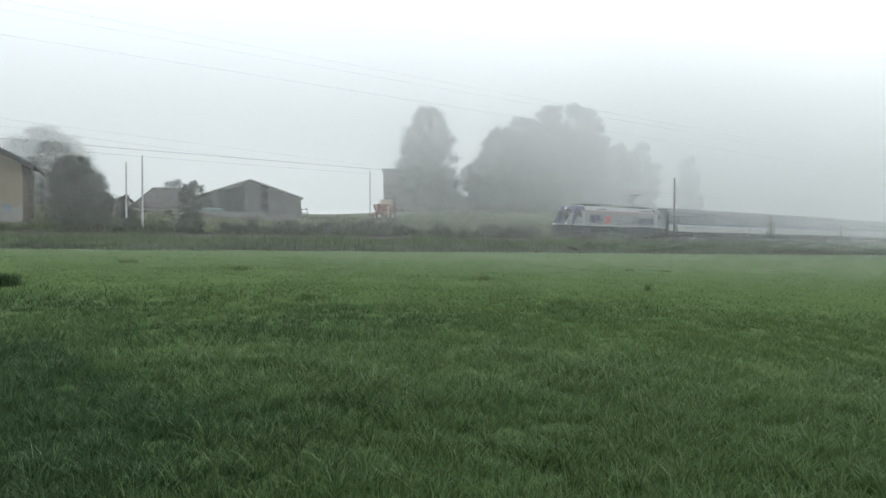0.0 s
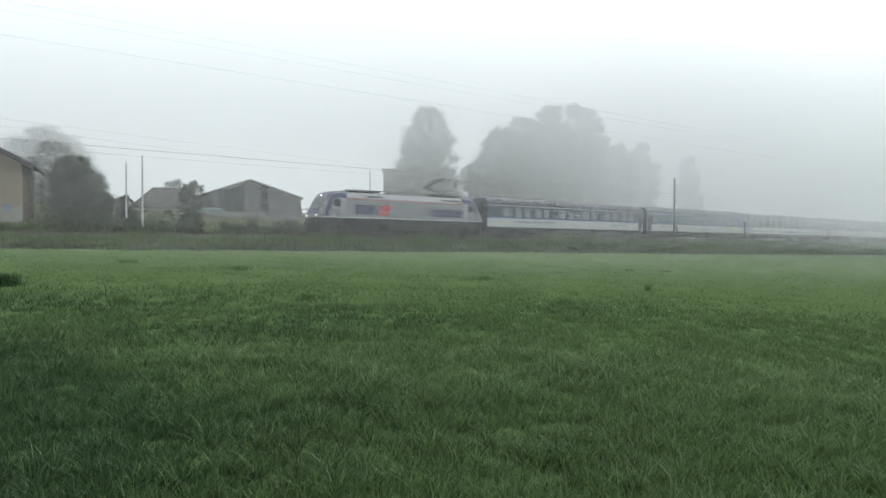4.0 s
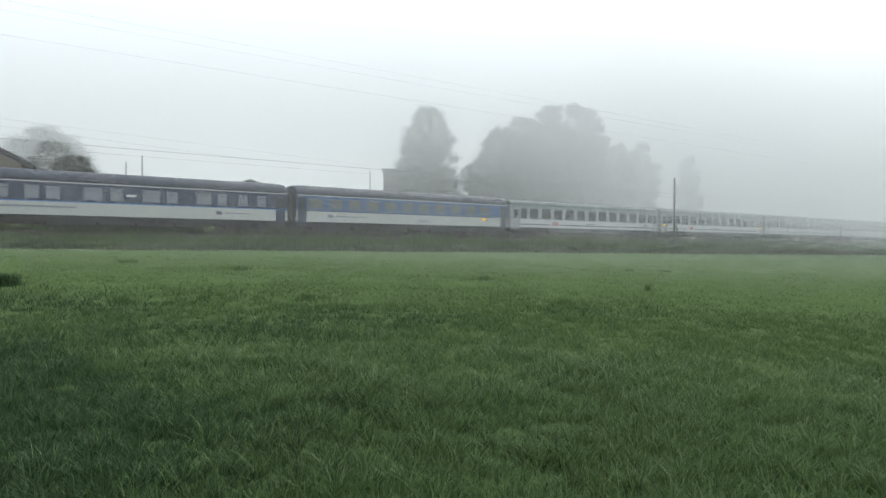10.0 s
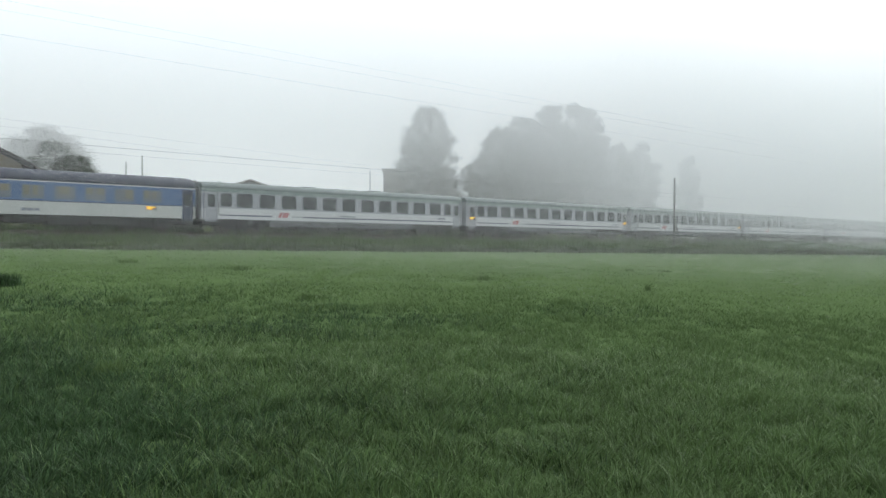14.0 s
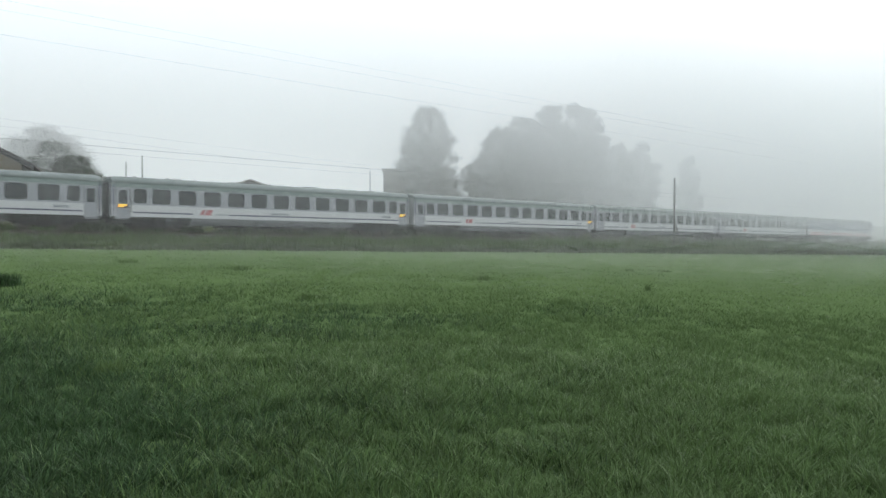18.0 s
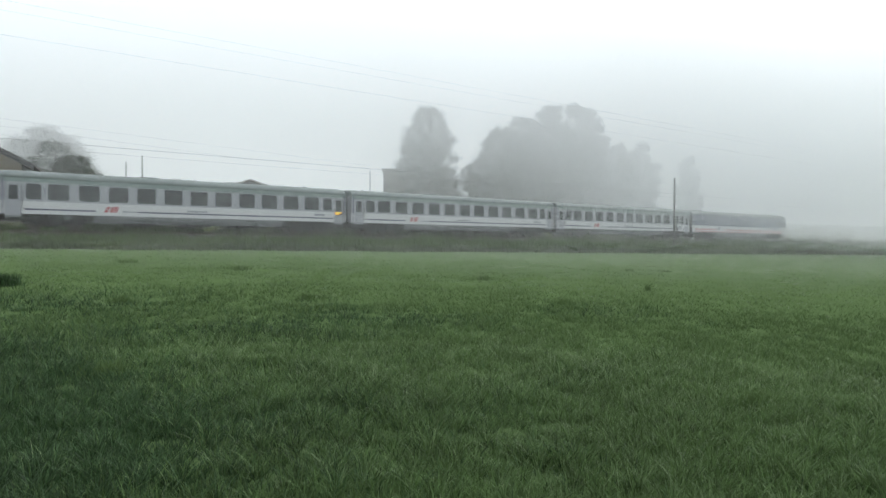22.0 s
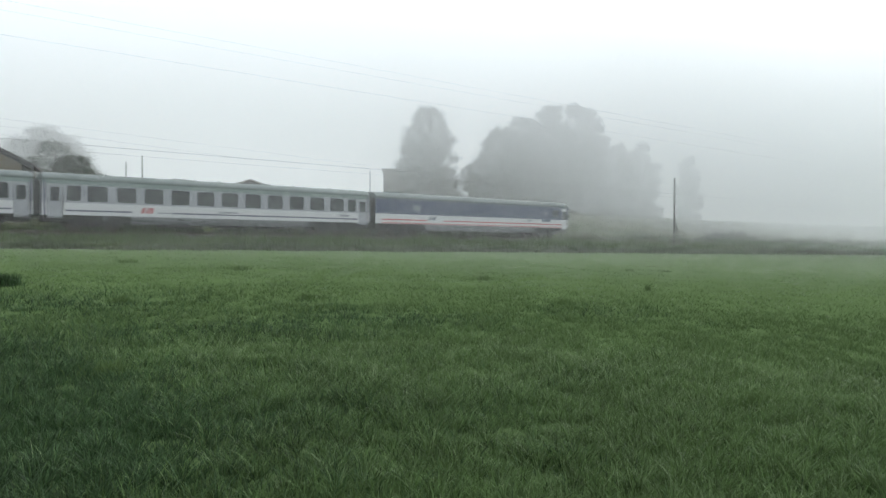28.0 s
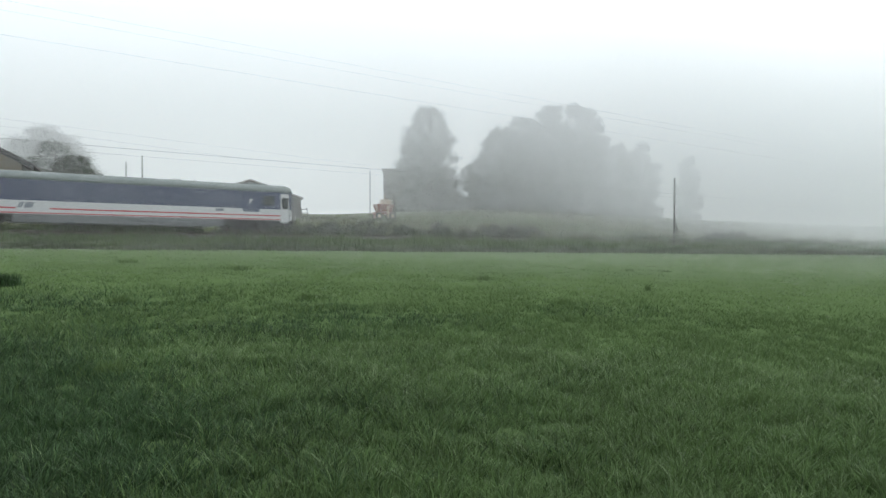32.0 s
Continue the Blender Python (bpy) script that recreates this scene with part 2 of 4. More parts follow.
# ---- ground: one sheet to the horizon ----
def build_ground():
    ss = [-1500, -800, -400, -200, -120, -80, -60] + [-50 + 1.6 * i for i in range(160)] + [212, 240, 300, 400, 600, 900, 1500]
    ds = [-1500, -600, -200, -80, -40, -20] + [-10 + 1.5 * i for i in range(36)] + [44.0, 44.6, 45.2, 45.9, 46.6, 47.4, 48.2, 49, 50, 51, 51.6, 52.4, 53.3, 53.65, 54.0, 54.7, 55.4, 56.1, 56.8,
         57.2, 57.6, 58.6, 60, 61, 62, 64, 66, 68, 70, 73, 76, 79, 82, 86, 90, 95, 100, 105, 110, 120, 135, 150, 200, 300, 600, 1500]
    ds = sorted(set(ds))
    bm = bmesh.new()
    grid = [[bm.verts.new((*at(s, d), land(s, d))) for d in ds] for s in ss]
    for i in range(len(ss) - 1):
        for j in range(len(ds) - 1):
            f = bm.faces.new((grid[i][j], grid[i + 1][j], grid[i + 1][j + 1], grid[i][j + 1]))
            mid = (ds[j] + ds[j + 1]) / 2
            f.material_index = 0 if mid < 44 else 1 if mid < 52 else 2 if mid < 58 else 1 if mid < 61.5 else 3
            f.smooth = True
    ob = part("ground", bm, [M_SOIL, M_ROUGH, M_BALLAST, M_MEADOW])
    return tagged(ob, "green pasture, weedy railway bank and a low hill behind", "ground", "", "structure")


build_ground()


def blades(name, n, pick, height, width, lean, material, label, category, segs=2, kind="stuff", tuft=0.0):
    """Scattered bent blades, each a short tapered strip standing on the land."""
    s, d = pick(n)
    n = len(s)
    x, y = s * EX + d * NX, s * EY + d * NY
    ang = rng.uniform(0, 2 * np.pi, n)
    stand = np.ones(n)
    if tuft:
        # blades gather in tussocks and lean outwards from each one's middle
        i, j = np.floor(x / tuft), np.floor(y / tuft)
        h1, h2, h3 = (np.abs(np.sin(i * p + j * q) * 43758.5) % 1.0 for p, q in ((12.99, 78.23), (39.35, 11.14), (73.16, 52.24)))
        ox, oy = rng.normal(0, 0.27 * tuft, n), rng.normal(0, 0.27 * tuft, n)
        x, y = (i + 0.2 + 0.6 * h1) * tuft + ox, (j + 0.2 + 0.6 * h2) * tuft + oy
        ang = np.arctan2(oy, ox) + rng.normal(0, 0.55, n)
        stand = 0.7 + 0.6 * h3
        s, d = x * EX + y * EY, x * NX + y * NY
    z = np.array([land(a, b) for a, b in zip(s, d)])
    dist = np.sqrt(x * x + y * y)
    h = height(n, x, y, dist) * stand
    wd = width(n, dist)
    le = lean * h * rng.uniform(0.2, 1.3, n)
    ca, sa = np.cos(ang), np.sin(ang)
    rows = []
    for k in range(segs + 1):
        f = k / segs
        cx, cy = x + ca * le * f * f, y + sa * le * f * f
        cz = z - 0.02 + (h + 0.02) * (f - min(0.6, 0.25 * lean) * f * f)
        half = wd * (1 - f ** 1.6) * 0.5
        tw = rng.uniform(0, 2 * np.pi, n) if k == 0 else tw
        ox, oy = np.cos(tw) * half, np.sin(tw) * half
        if k < segs:
            rows += [np.stack([cx - ox, cy - oy, cz], 1), np.stack([cx + ox, cy + oy, cz], 1)]
        else:
            rows += [np.stack([cx, cy, cz], 1)]
    m = len(rows)
    v = np.stack(rows, 1).reshape(-1, 3)
    base = np.arange(n)[:, None] * m
    tri = []
    for k in range(segs - 1):
        a = 2 * k
        tri += [(a, a + 1, a + 3), (a, a + 3, a + 2)]
    a = 2 * (segs - 1)
    tri += [(a, a + 1, a + 2)]
    f = (base[:, :, None] + np.array(tri)[None]).reshape(-1, 3)
    return mesh_ob(name, v, f, material, kind, label, category)


def fan(r0, r1, spread=0.78, fade=0.13):
    """Picks places in front of the camera's stand, within the field."""
    def pick(n):
        r = np.sqrt(rng.uniform(r0 * r0, r1 * r1, n)) * np.exp(rng.normal(0.0, fade, n) if r0 > 4 else 0 * rng.normal(0.0, 1, n) + np.abs(rng.normal(0, 0.1, n)))
        a = rng.uniform(-spread, spread, n)
        x, y = r * np.sin(a), r * np.cos(a)
        s, d = x * EX + y * EY, x * NX + y * NY
        ok = (d < 44.2) & (patchy(x, y, 4.5) > -0.75 + 0.2 * rng.uniform(-1, 1, n))
        return s[ok], d[ok]
    return pick


def around(r0, r1):
    """Picks places all round the camera's stand, beside and behind it."""
    def pick(n):
        r = np.sqrt(rng.uniform(r0 * r0, r1 * r1, n))
        a = rng.uniform(0.7, 2 * np.pi - 0.7, n)
        x, y = r * np.sin(a), r * np.cos(a)
        return x * EX + y * EY, x * NX + y * NY
    return pick


def strip(s0, s1, d0, d1):
    def pick(n):
        return rng.uniform(s0, s1, n), rng.uniform(d0, d1, n)
    return pick


def patchy(x, y, k=0.6):
    return np.array([noise.noise((a * k, b * k, 1.7)) for a, b in zip(x, y)])


def sward(hmin, hmax):
    return lambda n, x, y, r: (hmin + (hmax - hmin) * rng.uniform(0, 1, n) ** 1.5) * np.maximum(0.55, 1 + 0.3 * patchy(x, y) + 0.6 * patchy(x, y, 3.2))


GRASS = "dewy green pasture grass, ankle high"


def darkened_share(x, y):
    """Share of darker grass: dark drifts, plus one side of the pasture painted darker."""
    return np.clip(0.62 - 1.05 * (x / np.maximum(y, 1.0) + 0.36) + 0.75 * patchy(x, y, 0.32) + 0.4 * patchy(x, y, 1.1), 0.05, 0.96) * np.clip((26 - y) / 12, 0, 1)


def of_tone(pick, darkened):
    """Keeps only the places given this one of the two grass tones."""
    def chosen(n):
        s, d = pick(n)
        k = darkened_share(s * EX + d * NX, s * EY + d * NY)
        ok = (rng.uniform(0, 1, len(s)) < k) == darkened
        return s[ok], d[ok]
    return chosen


def near_width(n, r):
    return 0.0034 + 0.0005 * r + 0.0045 * rng.uniform(0, 1, n)


blades("grass", 16000, fan(2.2, 4.0), sward(0.06, 0.19), near_width, 0.9, M_GRASS, GRASS, "grass")
# two tones of one sward; the darker carries the painted falloff to the left
for darkened in (False, True):
    blades("grass", 86000, of_tone(fan(3.7, 6.2), darkened), sward(0.06, 0.18), near_width, 0.85, M_DARKENEDGRASS if darkened else M_GRASS,
           "dark pasture grass, its side darkening put into the colour" if darkened else GRASS, "grass", 3, tuft=0.15)
    blades("grass", 100000, of_tone(fan(5.8, 9.5), darkened), sward(0.06, 0.17), near_width, 0.85, M_DARKENEDGRASS if darkened else M_GRASS,
           "dark pasture grass, its side darkening put into the colour" if darkened else GRASS, "grass", tuft=0.2)
    blades("grass", 90000, of_tone(fan(8.5, 15.5, fade=0.17), darkened), sward(0.06, 0.16), lambda n, r: 0.004 + 0.0008 * r, 1.0, M_DARKENEDGRASS if darkened else M_FARGRASS,
           "dark pasture grass, its side darkening put into the colour" if darkened else GRASS, "grass", tuft=0.33)
# sparse pale blades: painted highlights among the darker grass
blades("grass", 46000, of_tone(fan(3.7, 9.0), False), sward(0.1, 0.21), lambda n, r: 0.0025 + 0.0006 * r, 1.0, M_GLINTBLADE, "grass blades coloured pale to stand for highlights", "grass", 3, tuft=0.15)
# lightened copy of the grass for the middle distance
blades("grass", 80000, fan(13.5, 30, fade=0.24), sward(0.06, 0.13), lambda n, r: 0.005 + 0.0009 * r, 1.3, M_GRASSLIT_MID, GRASS, "grass", 1)
blades("grass", 16000, fan(9, 20, fade=0.3), sward(0.08, 0.15), lambda n, r: 0.002 + 0.0005 * r, 1.4, M_GLINTBLADE, "grass blades coloured pale to stand for highlights", "grass")
blades("grass", 25000, around(0.4, 8.0), sward(0.06, 0.16), lambda n, r: 0.014 + 0 * r, 0.8, M_GRASS, GRASS, "grass")
# lightest copy for the far pasture, its brightness put into the colour
blades("grass", 60000, fan(15, 60, fade=0.35), sward(0.05, 0.10), lambda n, r: 0.006 + 0.0012 * r, 1.8, M_GRASSLIT_FAR, GRASS, "grass", 1)
blades("grass", 20000, fan(50, 130, 0.7), sward(0.06, 0.12), lambda n, r: 0.02 + 0.0014 * r, 1.8, M_GRASSLIT_FAR, GRASS, "grass", 1)


def clump(a, b, radius, n, hh):
    """A darker weed clump in the pasture; a and b are the slopes of the sight line to it."""
    y = EYE / (b + 0.027 * (EX - EY * a) - 0.0166 * (EX * a + EY))
    cs, cd = sd(a * y, y)

    def pick(k):
        return cs + radius * rng.normal(0, 0.32, k), cd + radius * rng.normal(0, 0.32, k)
    blades("weed_clump", n, pick, lambda k, x, yy, r: hh * rng.uniform(0.4, 1.2, k), lambda k, r: 0.008 + 0.0012 * r, 0.6, M_DARKENEDGRASS if hh > 0.32 else M_FARGRASS, "tuft of coarse green weeds in the pasture", "weeds")


for a, b, rad, n, hh in ((-0.645, 0.066, 0.5, 700, 0.34), (-0.462, 0.033, 0.7, 120, 0.2), (-0.297, 0.0438, 0.6, 130, 0.2), (0.273, 0.0455, 0.4, 70, 0.2), (0.325, 0.047, 0.5, 70, 0.17),
                         (-0.47, 0.092, 0.35, 200, 0.2), (0.178, 0.093, 0.4, 160, 0.2), (-0.49, 0.2, 0.3, 300, 0.19), (0.462, 0.245, 0.35, 350, 0.19), (0.30, 0.075, 0.15, 60, 0.25),
                         (-0.2, 0.087, 0.3, 120, 0.18), (0.06, 0.059, 0.4, 100, 0.2)):
    clump(a, b, rad, n, hh)
blades("bank_grass", 26000, strip(-14, 160, 43.6, 47.6), lambda n, x, y, r: rng.uniform(0.3, 0.7, n) * np.maximum(0.25, 1 + 1.3 * patchy(x, y, 0.22) + 0.7 * patchy(x, y, 0.8)), lambda n, r: 0.03 + 0.0008 * r, 0.6, M_DARKGRASS,
       "rank dark weeds in the ditch below the railway", "grass", 1)
blades("bank_grass", 14000, strip(-14, 160, 46.8, 51), lambda n, x, y, r: rng.uniform(0.12, 0.4, n) * (1 + 0.6 * patchy(x, y, 0.2)), lambda n, r: 0.03 + 0.0008 * r, 0.6, M_BANKGRASS,
       "green weedy grass on the railway bank", "grass", 1)
blades("bank_grass", 20000, strip(-14, 160, 50.5, 53.6), lambda n, x, y, r: rng.uniform(0.45, 1.05, n) * (1 + 0.5 * patchy(x, y, 0.25)), lambda n, r: 0.03 + 0.0008 * r, 0.5, M_BANKGRASS,
       "tall green weeds along the ballast", "grass", 1)
blades("bank_grass", 22000, strip(-14, 160, 57.6, 61.5), lambda n, x, y, r: rng.uniform(0.4, 1.1, n) * np.maximum(0.2, 1 + 1.5 * patchy(x, y, 0.25) + 0.8 * patchy(x, y, 0.9)), lambda n, r: 0.03 + 0.0008 * r, 0.5, M_DARKGRASS,
       "rank dark weeds behind the railway", "grass", 1)
blades("hill_grass", 34000, strip(-14, 130, 61, 92), lambda n, x, y, r: rng.uniform(0.12, 0.42, n) * (1 + 0.8 * patchy(x, y, 0.15)), lambda n, r: 0.04 + 0.0008 * r, 0.5, M_TALL,
       "pale dry meadow grass on the slope", "grass", 1)


# ---- fog: banks of fine hanging droplet threads, thin enough to see through ----
def fog_bank(y, cover, reach, top, low=0.02, rise=1.6, lean=None, thin=None, name="fog_bank", label="thin white morning fog over the field", inside=None):
    gap = y / rng.uniform(3600, 4600)
    n = int(2 * reach / gap)
    k = np.arange(n)
    x = -reach + (k + rng.uniform(0, 1)) * gap
    if inside:
        x = x[(x > inside[0]) & (x < inside[1])]
        n, k = len(x), np.arange(len(x))
    if thin:
        share = np.clip((x / y - thin[0]) / (thin[1] - thin[0]), 0, 1)
        x = x[((k * 0.5698402910) % 1.0) < share]
        n, k = len(x), np.arange(len(x))
    w = gap * cover * 0.5
    zz = np.array([land(*sd(a, y)) for a in np.linspace(-reach, reach, 90)])
    g = np.interp(x, np.linspace(-reach, reach, 90), zz)
    z0 = g + low + ((k * 0.6180339887) % 1.0) ** 1.3 * rise
    z1 = top[0] + (top[1] - top[0]) * ((k * 0.7548776662) % 1.0)
    if inside:
        z1 = g + z1
    le = (rng.uniform(0.012, 0.03) * rng.choice((-1, 1)) if lean is None else lean) * (z1 - z0)
    yy = 0 * x + y
    v = np.stack([np.stack([x - w, yy, z0], 1), np.stack([x + w, yy, z0], 1), np.stack([x + w + le, yy, z1], 1), np.stack([x - w + le, yy, z1], 1)], 1).reshape(-1, 3)
    f = k[:, None] * 4 + np.arange(4)[None]
    return mesh_ob(name, v, f, M_FOG, "stuff", label, "fog")


for i in range(28):
    fy = 16 + 6.2 * i
    fog_bank(fy, ramp([(0, 0.016), (50, 0.020), (72, 0.024), (92, 0.040), (112, 0.080), (200, 0.12)], fy), 0.72 * fy + 12, (12, 28 + 0.2 * fy) if fy < 95 else (26, 44))
# thicker fog higher up, about the crowns of the trees
for i in range(5):
    fog_bank(98 + 6 * i, 0.13, 0.72 * (98 + 6 * i) + 12, (30, 46), 5.0, 11.0)
# a denser bank that thickens towards the far end of the line
for i in range(9):
    fy = 75 + 5.6 * i
    fog_bank(fy, 0.13, 0.72 * fy + 12, (9, 24), 2.4, 2.6, thin=(0.08, 0.5))
# thick fog lying behind the far end of the line, down to the ground
for i in range(9):
    fy = 104 + 7 * i
    fog_bank(fy, 0.13, 0.72 * fy + 12, (22, 38), 0.0, 0.8, thin=(0.16, 0.5), inside=(-10, (EX * fy - 59) / EY))
# ground mist hanging low over the far part of the pasture, which ends at the ditch
for i in range(12):
    fy = 20 + 5.2 * i
    fog_bank(fy, ramp([(20, 0.012), (34, 0.036), (60, 0.02), (110, 0.012)], fy), 0.72 * fy + 8, (0.25, 0.95), 0.0, 0.15, None, None, "ground_mist", "low white mist lying on the far pasture",
             ((EX * fy - 44) / EY, 0.72 * fy + 8))


# ---- the railway ----
def slope_pose(s, d, z):
    x, y = at(s, d)
    return pose(x, y, z, 0, math.degrees(math.atan(-RAIL_SLOPE)), TURN)


CENTRE = 55.4


def build_track():
    t = thing("railway_track", "single railway track on dark ballast", "railway", slope_pose(0, CENTRE, rail(0)), "", "structure")
    for y in (-0.75, 0.75):
        prof = [(-0.07, -0.17), (0.07, -0.17), (0.07, -0.15), (0.012, -0.13), (0.012, -0.05), (0.036, -0.035), (0.036, 0), (-0.036, 0), (-0.036, -0.035), (-0.012, -0.05), (-0.012, -0.13), (-0.07, -0.15)]
        part("rail", loft(bmesh.new(), [[(x, y + a, b) for a, b in prof] for x in (-120, 320)]), M_STEEL, t)
    me = None
    for i in range(280):
        if me is None:
            first = part("sleeper", boxed(-0.13, 0.13, -1.3, 1.3, -0.32, -0.172, bevel=0.02), M_SLEEPER, t)
            me = first.data
        else:
            first = new("sleeper", me)
            first.parent = t
        first.location = (-40 + 0.65 * i, 0, 0)


build_track()


def car_profile(hr, hs, half=1.41, roof0=3.3):
    """The roof's half-section, from one cantrail to the other."""
    pts = []
    for k in range(13):
        a = math.pi * k / 12
        c, sn = math.cos(a), math.sin(a)
        pts.append((-half * math.copysign(abs(c) ** 0.8, c), roof0 + (hr - roof0) * sn ** 0.85))
    return pts


def side_with_openings(bm, x0, x1, z0, z1, openings, y, t):
    """One plate between two heights, t thick, with openings (x0, x1, za, zb) cut right through it."""
    xs = sorted({x0, x1, *(v for o in openings for v in o[:2] if x0 < v < x1)})
    zs = sorted({z0, z1, *(v for o in openings for v in o[2:4] if z0 < v < z1)})
    def solid(i, j):
        if not (0 <= i < len(xs) - 1 and 0 <= j < len(zs) - 1):
            return False
        cx, cz = (xs[i] + xs[i + 1]) / 2, (zs[j] + zs[j + 1]) / 2
        return not any(a < cx < b and c < cz < d for a, b, c, d in openings)
    seen = {}
    def vert(i, j, k):
        if (i, j, k) not in seen:
            seen[i, j, k] = bm.verts.new((xs[i], y + t * k, zs[j]))
        return seen[i, j, k]
    for i in range(len(xs) - 1):
        for j in range(len(zs) - 1):
            if not solid(i, j):
                continue
            for k in (0, 1):
                bm.faces.new([vert(i, j, k), vert(i + 1, j, k), vert(i + 1, j + 1, k), vert(i, j + 1, k)])
            for di, dj, p, q in ((-1, 0, (i, j), (i, j + 1)), (1, 0, (i + 1, j), (i + 1, j + 1)), (0, -1, (i, j), (i + 1, j)), (0, 1, (i, j + 1), (i + 1, j + 1))):
                if not solid(i + di, j + dj):
                    bm.faces.new([vert(*p, 0), vert(*q, 0), vert(*q, 1), vert(*p, 1)])
    bmesh.ops.recalc_face_normals(bm, faces=bm.faces[:])
    return bm


def bogie(parent, x, wheel=0.46, base=2.5):
    b = part("bogie", boxed(x - base / 2 - 0.7, x + base / 2 + 0.7, -1.15, 1.15, 0.55, 0.72, bevel=0.03), M_UNDER, parent)
    bm = bmesh.new()
    for y in (-1.18, 1.1):
        box(bm, x - base / 2 - 0.55, x + base / 2 + 0.55, y, y + 0.08, 0.42, 0.78)
        for k in (-1, 1):
            box(bm, x + k * base / 2 - 0.17, x + k * base / 2 + 0.17, y - 0.05, y + 0.1, 0.3, 0.66)
            tube(bm, (x + k * 0.45, y + 0.04, 0.35), (x + k * 0.45, y + 0.04, 0.95), 0.13)
        box(bm, x - 0.35, x + 0.35, y - 0.03, y + 0.08, 0.28, 0.5)
    part("bogie_frame", bm, M_UNDER, b)
    for k in (-1, 1):
        for y in (-0.75, 0.75):
            wm = bmesh.new()
            tube(wm, (x + k * base / 2, y - 0.065, wheel), (x + k * base / 2, y + 0.065, wheel), wheel, n=20)
            tube(wm, (x + k * base / 2, y - 0.10, wheel), (x + k * base / 2, y + 0.10, wheel), 0.13, n=10)
            part("wheel", wm, M_STEEL, b)
        part("axle", tube(bmesh.new(), (x + k * base / 2, -0.7, wheel), (x + k * base / 2, 0.7, wheel), 0.08), M_STEEL, b)


def pane(parent, name, x0, x1, z0, z1, y, material, label="", split=0.0, round_mat=None):
    sgn = 1 if y < 0 else -1
    p = part(name, boxed(x0, x1, min(y, y + sgn * 0.01), max(y, y + sgn * 0.01), z0, z1), material, parent, label)
    fr = bmesh.new()
    w, yo = 0.035, y - sgn * 0.035
    ya, yb = min(y - sgn * 0.002, yo), max(y - sgn * 0.002, yo)
    for a, b, c, d in ((x0, x1, z0, z0 + w), (x0, x1, z1 - w, z1), (x0, x0 + w, z0 + w, z1 - w), (x1 - w, x1, z0 + w, z1 - w)):
        box(fr, a, b, ya, yb, c, d)
    if split:
        box(fr, x0 + w, x1 - w, ya, yb, z1 - split - 0.02, z1 - split + 0.02)
    n0 = len(fr.faces)
    if round_mat:
        for cx, sx in ((x0, 1), (x1, -1)):
            for cz, sz in ((z0, 1), (z1, -1)):
                ring = [(cx, cz), (cx + sx * 0.17, cz), (cx + sx * 0.05, cz + sz * 0.05), (cx, cz + sz * 0.17)]
                loft(fr, [[(u, ya, v) for u, v in ring], [(u, yb, v) for u, v in ring]])
        fr.faces.ensure_lookup_table()
        for f in fr.faces[n0:]:
            f.material_index = 1
    part("window_frame", fr, [M_NAVY if material is M_GLASSPALE else M_SKYBLUE if material is M_BLIND else M_RUBBER] + ([round_mat] if round_mat else []), p)
    return p


